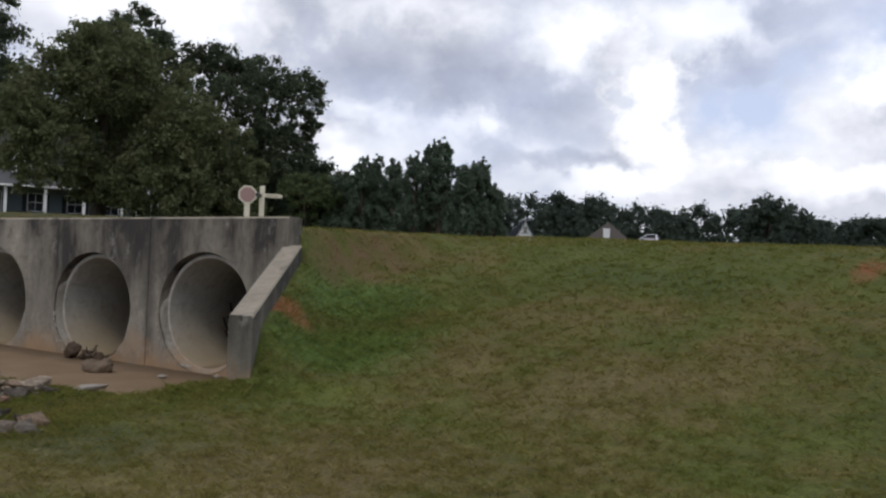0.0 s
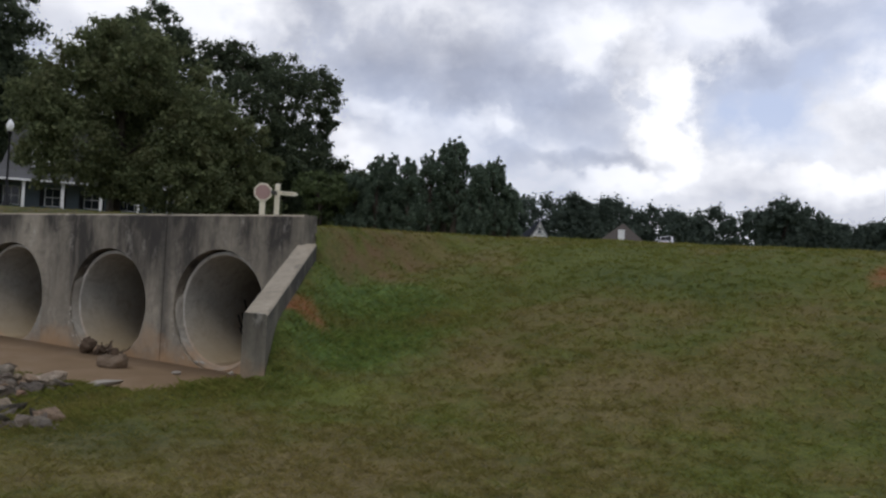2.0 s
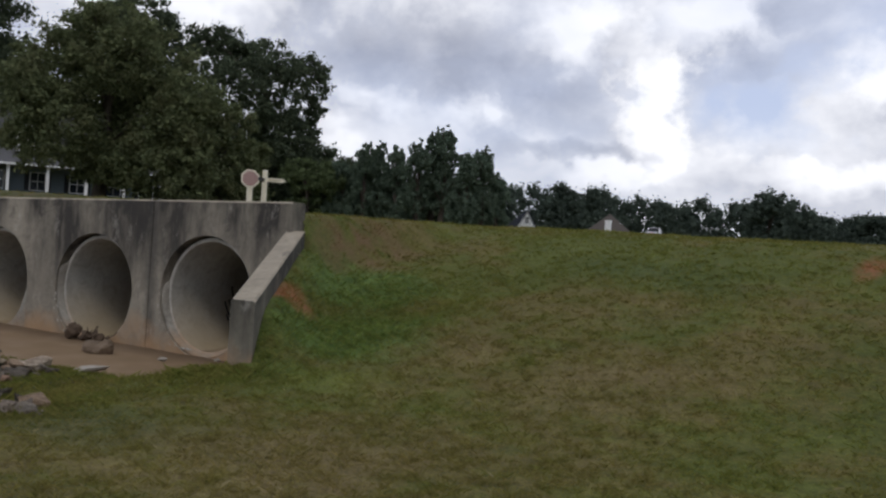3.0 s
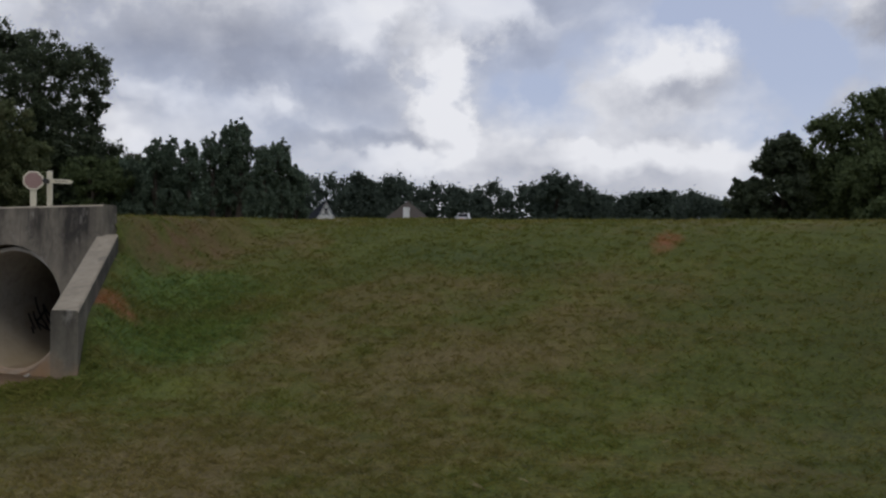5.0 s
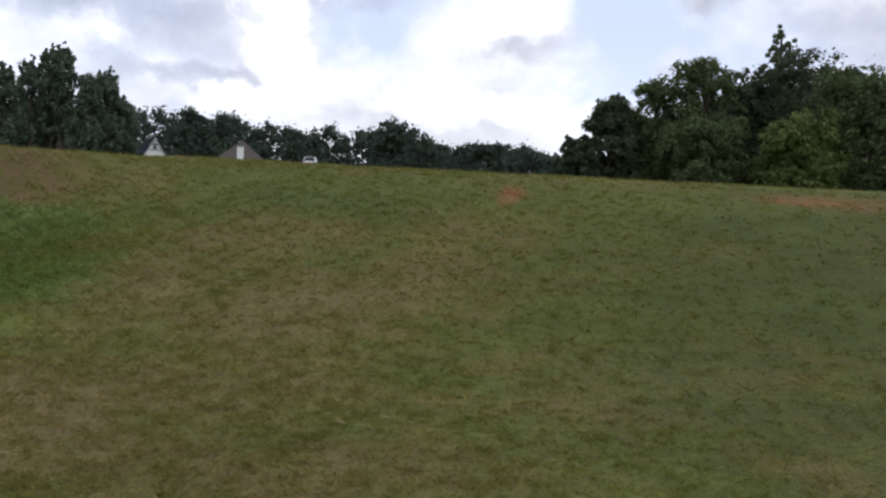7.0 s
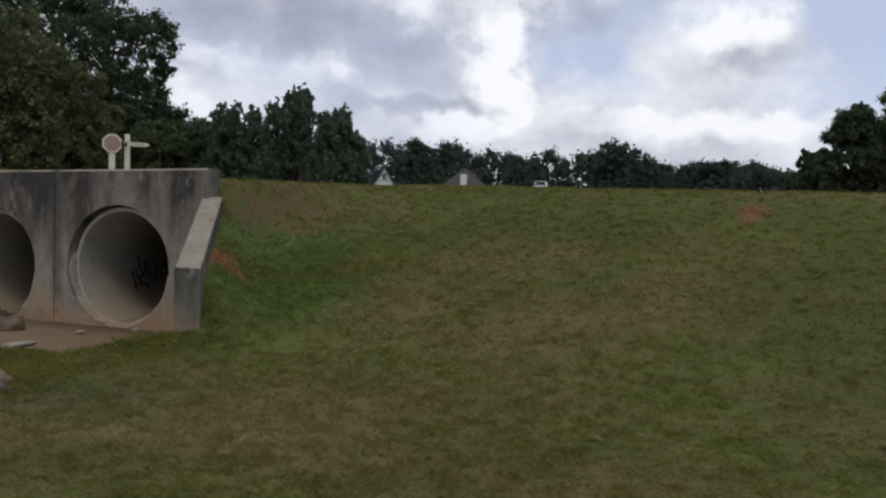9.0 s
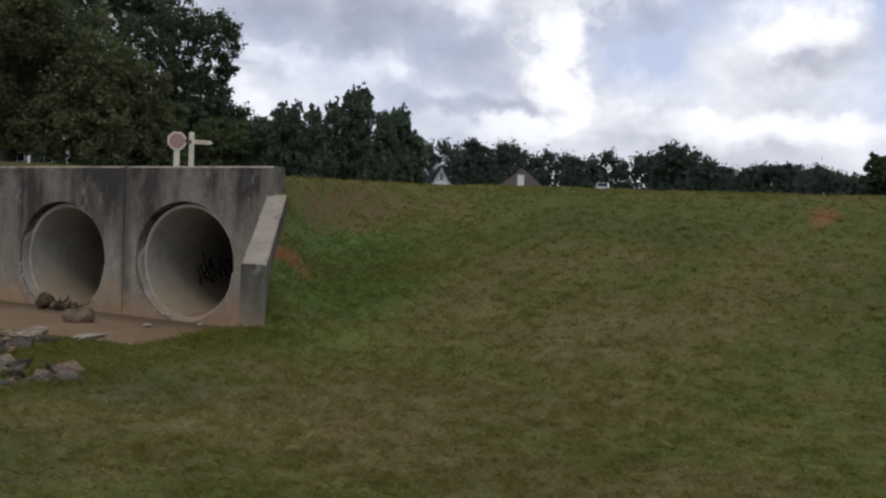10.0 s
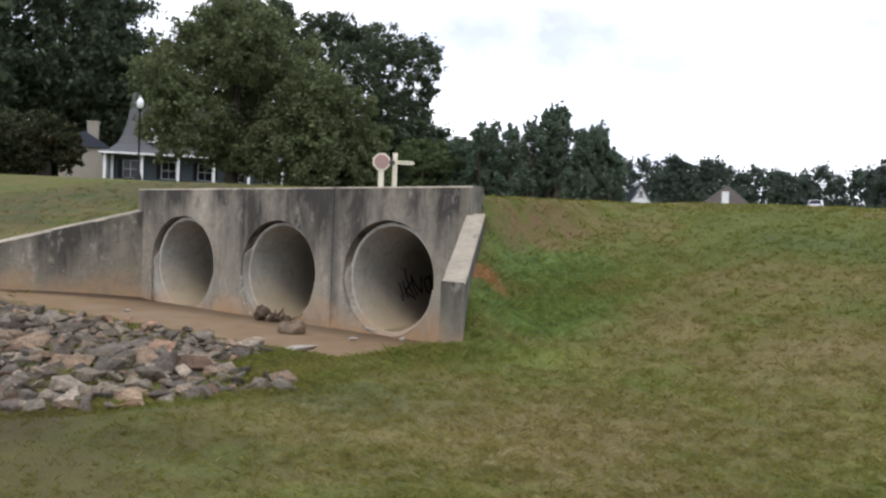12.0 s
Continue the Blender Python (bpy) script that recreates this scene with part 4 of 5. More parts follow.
    part("trunk", bm, BARK, base, "", True)
    me = array_mesh("crown", leaf_cloud(cen, rad, per, size, squash, seed), 4)
    me.materials.append(leaf)
    crown = new("crown", me)
    crown.parent = base
    return base


def bearing(deg, dist):
    """A place on the plan that far from the viewing spot; degrees to the left of +y."""
    a = radians(deg)
    return (7.5 - dist * math.sin(a), -10.8 + dist * math.cos(a))


def tall(deg, dist, el):
    """How high a tree there is whose top stands that many degrees above the eye."""
    return 1.94 + dist * math.tan(radians(el)) - float(height(*bearing(deg, dist)))


def woods(name, spans, label, leaf, seed, size=1.1, per=26):
    """A distant belt of trees as one mass. spans: rows of (bearing, distance, top above the eye in degrees)."""
    rng = np.random.default_rng(seed)
    cen, rad = [], []
    bs = [s[0] for s in spans]
    b = bs[0]
    while b > bs[-1]:
        dist = float(np.interp(-b, [-v for v in bs], [s[1] for s in spans])) * rng.uniform(0.92, 1.12)
        el = 1.78 + (float(np.interp(-b, [-v for v in bs], [s[2] for s in spans])) - 1.78) * rng.uniform(0.84, 1.10)
        x, y = bearing(b, dist)
        g = float(height(x, y))
        top = 1.84 + dist * math.tan(radians(el))
        high = max(2.5, top - g)
        w = high * rng.uniform(0.28, 0.5)
        for _ in range(34):
            f = rng.uniform(0.0, 1.0)
            k = math.cos(math.pi / 2 * max(0.0, f * 1.35 - 0.35)) ** 0.8
            a = rng.uniform(0, 2 * math.pi)
            q = w * k * rng.uniform(0.2, 0.9)
            cen.append((x + q * math.cos(a), y + q * math.sin(a), g + high * (0.04 + 0.88 * f)))
            rad.append(high * rng.uniform(0.10, 0.17))
        b -= math.degrees(w * rng.uniform(0.30, 0.65) / dist)
    # broad sprays deep inside close the mass, small ones make its edge
    deep = leaf_cloud(cen, np.array(rad) * 0.55, 6, size * 2.6, 0.9, seed + 1)
    me = array_mesh(name, np.concatenate([leaf_cloud(cen, rad, per, size, 0.9, seed), deep]), 4)
    me.materials.append(leaf)
    return tagged(new(name, me), label, "woods", kind="stuff")


# beside the house: bearing, distance, degrees of the top above the eye, width, and the boughs where they stand out
SHADE_BOUGHS = ((49.8, 10.0, 2.5), (52.2, 9.1, 2.2), (47.2, 9.5, 2.4), (54.1, 7.4, 1.6), (45.6, 7.2, 2.1), (49.5, 6.4, 3.0), (52.7, 5.6, 2.3), (46.3, 4.2, 2.6), (54.4, 5.2, 1.1), (49.6, 4.6, 1.9), (50.9, 11.3, 1.3), (48.2, 11.2, 1.5), (54.5, 9.2, 1.2), (50.8, 4.3, 1.3), (48.6, 3.6, 1.5))
SMALL_BOUGHS = ((43.4, 6.2, 1.9), (41.9, 5.1, 1.5), (42.6, 3.2, 1.9), (44.6, 5.6, 2.0), (44.6, 3.0, 1.9), (41.5, 3.0, 1.2))
OAK_BOUGHS = ((44.7, 11.7, 1.25), (43.4, 11.5, 1.35), (41.9, 10.9, 1.45), (40.4, 10.2, 1.5), (38.9, 9.5, 1.45), (39.6, 7.9, 1.2), (37.9, 8.4, 0.7), (43.4, 9.0, 1.3), (38.1, 5.2, 1.45), (36.7, 4.0, 1.25), (39.6, 5.8, 1.7), (38.6, 6.9, 0.9), (41.6, 7.8, 1.5), (42.6, 6.0, 1.9), (40.0, 3.0, 1.8), (37.6, 2.8, 1.3), (43.6, 3.0, 2.0), (45.4, 8.6, 1.3))
REAR_BOUGHS = ((50.2, 12.2, 1.4), (48.5, 12.6, 1.5), (47.0, 11.8, 1.3), (51.9, 10.9, 1.2), (48.0, 9.0, 2.4), (51.0, 8.5, 2.3), (46.2, 8.6, 1.4))
RUST_BOUGHS = ((62.2, 4.3, 1.1), (60.6, 4.4, 0.9), (59.2, 4.0, 0.75), (61.2, 3.2, 1.0), (63.6, 4.0, 1.3), (59.5, 3.0, 0.8), (62.6, 2.9, 1.0), (58.6, 3.5, 0.55), (58.9, 2.7, 0.5), (65.0, 3.4, 1.2))
for b, dist, el, wide, name, label, leaf, seed, clumps, per, size, low, shape, boughs in (
        (49.9, 60, 12.5, 11.6, "shade_tree", "broad round olive-green shade tree in full leaf on the lawn", LEAF_OLIVE, 11, 1050, 82, 0.14, 0.05, "lobes", SHADE_BOUGHS),
        (43.2, 62, 7.9, 6.6, "shade_tree", "smaller leafy green tree at the edge of the lawn", LEAF_OLIVE, 12, 400, 90, 0.14, 0.04, "lobes", SMALL_BOUGHS),
        (41.0, 96, 12.5, 15.5, "oak_tree", "tall dark oak with ragged crown against the sky", LEAF_DARK, 13, 760, 80, 0.21, 0.02, "lobes", OAK_BOUGHS),
        (48.6, 100, 13.4, 11.5, "oak_tree", "tall dark oak rising behind the shade tree", LEAF_DARK, 14, 420, 80, 0.22, 0.05, "lobes", REAR_BOUGHS),
        (60.6, 108, 18.0, 25.0, "oak_tree", "very tall dark oak behind the house", LEAF_DARK, 15, 820, 74, 0.33, 0.04, "dome", ()),
        (66.0, 100, 15.5, 18.0, "oak_tree", "very tall dark oak at the side of the house", LEAF_DARK, 16, 460, 66, 0.34, 0.04, "dome", ()),
        (57.4, 114, 13.0, 11.0, "oak_tree", "tall dark oak over the roof of the house", LEAF_DARK, 27, 260, 80, 0.25, 0.1, "round", ()),
        (57.0, 122, 9.2, 14.0, "oak_tree", "dark oak close behind the house", LEAF_DARK, 26, 320, 80, 0.27, 0.02, "round", ()),
        (61.0, 66, 5.4, 8.0, "ornamental_tree", "low spreading tree with rust-tinged leaves beside the house", LEAF_RED, 17, 330, 80, 0.13, 0.08, "lobes", RUST_BOUGHS),
        (36.0, 92, 5.4, 8.0, "young_tree", "dark green tree in the hedge line", LEAF_DARK, 18, 200, 80, 0.19, 0.04, "round", ()),
        (38.2, 88, 5.2, 7.5, "young_tree", "bushy green tree in the hedge line", LEAF, 19, 180, 80, 0.18, 0.04, "round", ())):
    tree(name, bearing(b, dist), tall(b, dist, el), wide, label, leaf, seed, clumps=clumps, per=per, size=size, low=low, shape=shape, lobes=boughs, dist=dist)
# evergreen group: each a ragged cone of boughs that broadens downwards
def cone_boughs(b, el, wide, seed):
    rng = np.random.default_rng(seed)
    out = [(b, el - 0.12 - 0.22 * k, wide * (0.07 + 0.035 * k)) for k in range(5)]
    for k in range(8):
        down = 1.0 + 0.55 * k
        reach = wide * min(0.70, 0.22 + 0.08 * k)
        out.append((b, el - down, wide * 0.36))
        for side in (-1, 1):
            bb, ee = b + side * reach * rng.uniform(0.4, 1.0), el - down + rng.uniform(-0.3, 0.4)
            out.append((bb, ee, wide * rng.uniform(0.18, 0.28)))
            # a leader of its own on most side boughs
            if rng.uniform() < 0.75:
                out += [(bb, ee + 0.20 + 0.16 * m, wide * (0.17 - 0.035 * m)) for m in range(4)]
    return [p for p in out if p[1] > 1.9]


for i, (b, dist, el, wide) in enumerate(((36.0, 88, 5.2, 1.7), (34.7, 86, 6.4, 1.5), (33.8, 87, 6.6, 1.4), (32.6, 85, 6.3, 1.8), (31.3, 86, 6.8, 1.6), (30.3, 88, 7.7, 1.4), (29.7, 86, 7.8, 1.5), (28.3, 85, 6.5, 1.6), (27.3, 86, 6.6, 1.6), (26.4, 87, 5.2, 1.5))):
    tree("evergreen_tree", bearing(b, dist), tall(b, dist, el), wide * 2.6, "blue-green upright evergreen with ragged pointed tips", LEAF_CEDAR, 30 + i, clumps=430, per=38, size=0.13, low=0.05, shape="lobes", group="evergreen row", lobes=cone_boughs(b, el, wide, 230 + i), dist=dist, squash=1.5)
# edge of the wood on the other side of the field
for i, (b, dist, el, wide, mat) in enumerate(((-3.2, 60, 7.1, 4.6, LEAF_DARK), (-6.0, 62, 7.8, 6.5, LEAF), (-8.8, 60, 9.5, 7.0, LEAF), (-14.6, 62, 9.8, 8.0, LEAF_DARK), (-14.2, 54, 6.1, 6.5, LEAF_LIGHT),
                                              (-17.6, 57, 9.0, 8.0, LEAF), (-22.5, 60, 10.5, 9.0, LEAF_DARK), (-27.0, 58, 9.5, 9.0, LEAF), (-9.0, 55, 5.6, 5.5, LEAF), (-11.4, 63, 9.0, 6.0, LEAF_DARK))):
    tree("woodland_tree", bearing(b, dist), tall(b, dist, el), wide, "leafy green tree at the edge of a wood", mat, 50 + i, clumps=400, per=62, size=0.125, low=0.03, group="wood edge")
tree("pine_tree", bearing(-0.9, 63), tall(-0.9, 63, 4.4), 3.0, "small dark pine at the end of the wood", LEAF_DARK, 70, clumps=140, per=50, size=0.13, low=0.1, shape="spire")
tree("pine_tree", bearing(-12.7, 66), tall(-12.7, 66, 11.3), 5.0, "thin-topped pine above the other trees", LEAF, 71, clumps=150, per=40, size=0.15, low=0.3, shape="spire")
# single trees that stand out before the far woods
for b, dist, el, wide, seed in ((22.4, 185, 4.85, 13.0, 90), (10.4, 215, 4.55, 13.0, 91), (4.4, 220, 3.6, 11.0, 92)):
    tree("field_tree", bearing(b, dist), tall(b, dist, el), wide, "rounded tree standing above the far woods", LEAF_FAR_HAZE, seed, clumps=260, per=60, size=0.40, low=0.05)
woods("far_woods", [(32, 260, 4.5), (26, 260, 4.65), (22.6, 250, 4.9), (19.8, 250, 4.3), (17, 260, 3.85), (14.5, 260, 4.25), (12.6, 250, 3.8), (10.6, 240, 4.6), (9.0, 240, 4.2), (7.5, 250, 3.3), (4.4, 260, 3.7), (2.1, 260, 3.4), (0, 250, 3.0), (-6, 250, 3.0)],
      "distant belt of mixed woodland", LEAF_FAR_HAZE, 81, 0.52, 62)
woods("near_woods", [(74, 125, 9), (56, 128, 8.5), (44, 130, 7), (35, 120, 4.4), (28, 130, 4.0)], "dark woodland behind the house", LEAF_DARK, 82, 0.62, 20)
woods("side_woods", [(-4.5, 78, 5.0), (-10, 76, 7.0), (-18, 74, 8.0), (-40, 74, 8.5)], "dark woodland beyond the field", LEAF_DARK, 83, 0.40, 26)


# ---------------------------------------------------------------- signs, lamp, houses
CREAM = plain("cream_paint", (0.72, 0.66, 0.52), 0.6, 0, 0.12, 6)
WHITE = plain("white_paint", (0.78, 0.78, 0.77), 0.55, 0, 0.08, 3)
FADED_RED = plain("faded_sign_red", (0.36, 0.23, 0.21), 0.5, 0, 0.12, 5)
BLACK = plain("black_metal", (0.02, 0.02, 0.022), 0.45, 0.6, 0.3, 9)
SHINGLE = plain("grey_shingles", (0.105, 0.104, 0.106), 0.9, 0, 0.3, 7, 0.6)
SHINGLE_DARK = plain("dark_shingles", (0.045, 0.05, 0.065), 0.9, 0, 0.3, 7, 0.6)
SHINGLE_BROWN = plain("brown_shingles", (0.085, 0.072, 0.062), 0.9, 0, 0.3, 7, 0.6)
SIDING = plain("grey_blue_siding", (0.10, 0.125, 0.14), 0.8, 0, 0.15, 4)
TAN = plain("tan_siding", (0.30, 0.27, 0.22), 0.8, 0, 0.15, 4)
GLASS = plain("dark_window_glass", (0.02, 0.024, 0.03), 0.08, 0, 0.2, 2, 0)


def build_stop_sign():
    x, y = -18.51, 19.34
    g = float(height(x, y))
    base = holder("stop_sign", pose(x, y, g, 0, 0, 40), "faded octagonal road sign on a wide cream post", "road sign")
    zc = 4.38 - g
    bm = bmesh.new()
    box(bm, (0.24, 0.11, zc + 0.20), (0, 0.03, (zc + 0.20) / 2 - 0.1), 0.012)
    part("post", bm, CREAM, base)
    bm = bmesh.new()
    bmesh.ops.create_cone(bm, cap_ends=True, segments=8, radius1=0.405, radius2=0.405, depth=0.03, matrix=pose(0, -0.055, zc, 90) @ pose(0, 0, 0, 0, 0, 22.5))
    face = part("sign_face", bm, CREAM, base, "pale octagon border")
    bm = bmesh.new()
    bmesh.ops.create_cone(bm, cap_ends=True, segments=8, radius1=0.335, radius2=0.335, depth=0.012, matrix=pose(0, -0.073, zc, 90) @ pose(0, 0, 0, 0, 0, 22.5))
    part("sign_panel", bm, FADED_RED, face, "dull pinkish-red octagon")
    return base


def build_name_post():
    x, y = -18.48, 20.22
    g = float(height(x, y))
    base = holder("street_name_post", pose(x, y, g, 0, 0, 40), "square cream wooden post with pointed name boards", "sign post")
    top = 4.79 - g
    bm = bmesh.new()
    box(bm, (0.22, 0.22, top + 0.2), (0, 0, top / 2 - 0.1), 0.012)
    part("post", bm, CREAM, base)
    bm = bmesh.new()
    box(bm, (0.25, 0.25, 0.05), (0, 0, top + 0.01), 0.015, taper=0.7)
    part("cap", bm, CREAM, base)
    for z, sx, rz in ((top - 0.36, 1, 18), (top - 0.40, -1, 75)):
        bm = bmesh.new()
        prism(bm, [(0.08 * sx, z - 0.085), (0.80 * sx, z - 0.085), (0.95 * sx, z), (0.80 * sx, z + 0.085), (0.08 * sx, z + 0.085)], -0.02, 0.02)
        b = part("name_board", bm, CREAM if sx > 0 else BLACK, base, "pointed board" if sx > 0 else "dark bracket board seen edge on")
        b.matrix_basis = pose(0, 0, 0, 0, 0, rz)
        if sx > 0:
            bm = bmesh.new()
            for k in range(4):
                box(bm, (0.10, 0.006, 0.05), (0.24 + 0.135 * k, -0.026, z))
            part("writing", bm, plain("faded_lettering", (0.35, 0.30, 0.22), 0.6), b, "faded lettering bars")
    return base


def build_lamp_post():
    x, y = -29.42, 14.70
    g = float(height(x, y))
    base = holder("lamp_post", pose(x, y, g - 0.05), "black garden lamp post with a white acorn globe", "street lamp")
    hi = 7.13 - g
    bm = bmesh.new()
    lathe(bm, [(0.17, 0.0), (0.17, 0.12), (0.11, 0.35), (0.075, 0.55), (0.05, 0.9), (0.042, hi - 0.62), (0.07, hi - 0.58), (0.11, hi - 0.52), (0.11, hi - 0.48), (0.01, hi - 0.48)], 16)
    part("pole", bm, BLACK, base, "", True)
    bm = bmesh.new()
    lathe(bm, [(0.01, hi - 0.48), (0.12, hi - 0.46), (0.155, hi - 0.30), (0.16, hi - 0.20), (0.13, hi - 0.10), (0.09, hi - 0.04), (0.04, hi + 0.04), (0.004, hi + 0.08)], 20)
    part("globe", bm, WHITE, base, "white acorn globe", True)
    return base


def window(parent, x, y, z, w, h, shutters=True):
    bm = bmesh.new()
    for sx in (-1, 1):
        box(bm, (0.06, 0.10, h + 0.12), (x + sx * (w / 2 + 0.05), y, z + h / 2), 0.01)
    for zz in (z - 0.05, z + h + 0.05, z + h / 2):
        box(bm, (w, 0.09, 0.05), (x, y + 0.002, zz), 0.01)
    box(bm, (0.04, 0.06, h), (x, y + 0.01, z + h / 2))
    win = part("window", bm, WHITE, parent, "white-framed sash window")
    bm = bmesh.new()
    box(bm, (w, 0.03, h), (x, y + 0.05, z + h / 2))
    part("pane", bm, GLASS, win)
    if shutters:
        for sx in (-1, 1):
            bm = bmesh.new()
            box(bm, (0.36, 0.05, h + 0.15), (x + sx * (w / 2 + 0.30), y + 0.01, z + h / 2), 0.01)
            for k in range(9):
                box(bm, (0.28, 0.03, 0.05), (x + sx * (w / 2 + 0.30), y - 0.022, z + (k + 0.5) * h / 9), turn=(25, 0, 0))
            part("shutter", bm, BLACK, win, "dark louvred shutter")


def build_porch_house():
    """A house with a deep porch and a steep roof that flares out over it."""
    base = holder("house", Matrix.Translation((-63.89, 35.11, 4.30)) @ pose(0, 0, 0, 0, 0, math.degrees(math.atan2(9.64, 7.23))), "grey-roofed house with a white-columned front porch", "house")
    long, eave = 16.2, 2.45
    bm = bmesh.new()
    box(bm, (long - 0.4, 7.0, 3.2), (long / 2, 5.7, 1.0), 0.02)
    part("wall", bm, SIDING, base, "grey-blue siding")
    bm = bmesh.new()
    box(bm, (long + 0.2, 2.6, 0.7), (long / 2, 1.0, -0.33), 0.03)
    part("porch_floor", bm, TAN, base)
    bm = bmesh.new()
    rings = []
    for inset, z in ((0.0, eave), (0.0, eave + 0.14), (0.75, eave + 0.42), (1.35, eave + 0.95), (1.75, eave + 1.75), (2.15, eave + 3.1), (2.55, eave + 5.7)):
        a, b, c, d = -0.4 + inset, long + 0.4 - inset, -0.5 + inset * 1.15, 9.8 - inset * 1.6
        rings.append([bm.verts.new(p) for p in ((a, c, z), (b, c, z), (b, d, z), (a, d, z))])
    for p, q in zip(rings, rings[1:]):
        for k in range(4):
            bm.faces.new((p[k], p[(k + 1) % 4], q[(k + 1) % 4], q[k]))
    bm.faces.new(rings[-1])
    bm.faces.new(rings[0][::-1])
    part("roof", bm, SHINGLE, base, "steep grey shingle roof flaring at the eaves")
    bm = bmesh.new()
    box(bm, (long + 0.9, 0.05, 0.16), (long / 2, -0.53, eave + 0.07), 0.01)
    part("fascia", bm, WHITE, base, "white eaves board")
    for i in range(6):
        bm = bmesh.new()
        x = 0.05 + 3.08 * i
        box(bm, (0.24, 0.24, eave - 0.02), (x, 0, eave / 2), 0.015)
        box(bm, (0.32, 0.32, 0.14), (x, 0, 0.07), 0.02)
        box(bm, (0.32, 0.32, 0.12), (x, 0, eave - 0.08), 0.02)
        part("column", bm, WHITE, base, "white square porch column")
    bm = bmesh.new()
    box(bm, (0.24, 0.24, eave - 0.02), (0.55, 2.0, eave / 2), 0.015)
    part("column", bm, WHITE, base, "white square porch column")
    for x in (2.1, 5.4, 8.6, 11.6, 14.4):
        window(base, x, 2.16, 0.55, 1.15, 1.45)
    bm = bmesh.new()
    prism(bm, [(3.55, eave + 1.2), (5.45, eave + 1.2), (5.45, eave + 2.6), (4.5, eave + 3.9), (3.55, eave + 2.6)], 0.75, 3.0)
    dorm = part("dormer", bm, WHITE, base, "white boarded dormer")
    window(base, 4.5, 0.73, eave + 1.5, 0.8, 1.1, False)
    # lower wing at the end, with a chimney
    bm = bmesh.new()
    box(bm, (4.2, 5.0, 3.6), (-2.0, 6.5, 1.3), 0.02)
    part("side_wing", bm, TAN, base, "tan boarded side wing")
    bm = bmesh.new()
    prism(bm, [(-4.5, 3.1), (0.4, 3.1), (-2.0, 4.6)], 3.7, 9.2)
    part("side_roof", bm, SHINGLE_DARK, base)
    bm = bmesh.new()
    box(bm, (1.0, 0.8, 2.6), (-1.35, 5.0, 4.2), 0.03)
    box(bm, (1.12, 0.92, 0.16), (-1.35, 5.0, 5.5), 0.02)
    part("chimney", bm, TAN, base, "tan chimney")
    return base


def build_gable_house():
    """Only its steep white gable shows over the brow."""
    x, y, peak = -48.26, 110.89, 8.40
    g = float(height(x, y))
    base = holder("house", pose(x, y, 0, 0, 0, 25), "white house with a steep dark roof and a half-timbered gable", "house")
    slope = 1.72
    low = 4.6
    half = (peak - low) / slope
    bm = bmesh.new()
    prism(bm, [(-half, g - 0.2), (half, g - 0.2), (half, low), (0, peak), (-half, low)], 0, 8)
    part("wall", bm, WHITE, base, "white painted wall")
    bm = bmesh.new()
    prism(bm, [(-half - 0.45, low - 0.60), (0, peak + 0.17), (half + 0.45, low - 0.60), (half + 0.32, low - 0.66), (0, peak + 0.03), (-half - 0.32, low - 0.66)], -0.35, 8.3)
    part("roof", bm, SHINGLE_DARK, base, "steep dark shingle roof")
    bm = bmesh.new()
    prism(bm, [(-3.0, peak - 2.5), (-0.3, peak + 0.05), (0.2, peak - 0.2), (-1.0, peak - 2.5)], 0.6, 6.0)
    part("side_roof", bm, SHINGLE_DARK, base, "dark lower roof")
    bm = bmesh.new()
    for sx in (-1, 1):
        box(bm, (0.10, 0.05, 1.9), (sx * 0.62, -0.03, peak - 1.35), turn=(0, sx * -30, 0))
    box(bm, (1.2, 0.05, 0.10), (0, -0.03, peak - 1.9))
    part("timber", bm, SIDING, base, "grey timber strips")
    window(base, 0, -0.06, peak - 1.8, 0.5, 0.85, False)
    return base


def build_brown_house():
    x, y = -43.2, 131.4
    g = float(height(x, y)) - 4.05
    base = holder("house", pose(x, y, 4.05, 0, 0, 19), "brown-roofed house with a broad white chimney", "house")
    bm = bmesh.new()
    box(bm, (10.4, 8.0, 1.7 - g + 0.2), (0.0, 4.4, (1.5 + g) / 2 - 0.1), 0.02)
    part("wall", bm, TAN, base)
    bm = bmesh.new()
    rings = [[bm.verts.new(p) for p in pts] for pts in (((-5.4, -0.4, 1.35), (5.4, -0.4, 1.35), (5.4, 9, 1.35), (-5.4, 9, 1.35)),
                                                        ((-4.6, 0.1, 1.75), (4.6, 0.1, 1.75), (4.6, 8.5, 1.75), (-4.6, 8.5, 1.75)),
                                                        ((-0.05, 4.0, 5.55), (0.15, 4.0, 5.55), (0.15, 4.6, 5.55), (-0.05, 4.6, 5.55)))]
    for p, q in zip(rings, rings[1:]):
        for k in range(4):
            bm.faces.new((p[k], p[(k + 1) % 4], q[(k + 1) % 4], q[k]))
    bm.faces.new(rings[-1])
    part("roof", bm, SHINGLE_BROWN, base, "brown hipped shingle roof")
    bm = bmesh.new()
    prism(bm, [(3.8, 1.3), (10.5, 1.3), (10.0, 2.15), (4.2, 2.3)], 1.0, 8.0)
    part("side_roof", bm, SHINGLE_BROWN, base)
    bm = bmesh.new()
    box(bm, (1.02, 1.0, 5.4), (-0.1, -0.8, 1.5), 0.03)
    box(bm, (1.10, 1.1, 0.16), (-0.1, -0.8, 4.24), 0.03)
    box(bm, (0.10, 0.02, 5.0), (0.05, -1.305, 1.6))
    part("chimney", bm, WHITE, base, "broad white boarded chimney")
    return base


build_stop_sign()
build_name_post()
build_lamp_post()
build_porch_house()
build_gable_house()
build_brown_house()


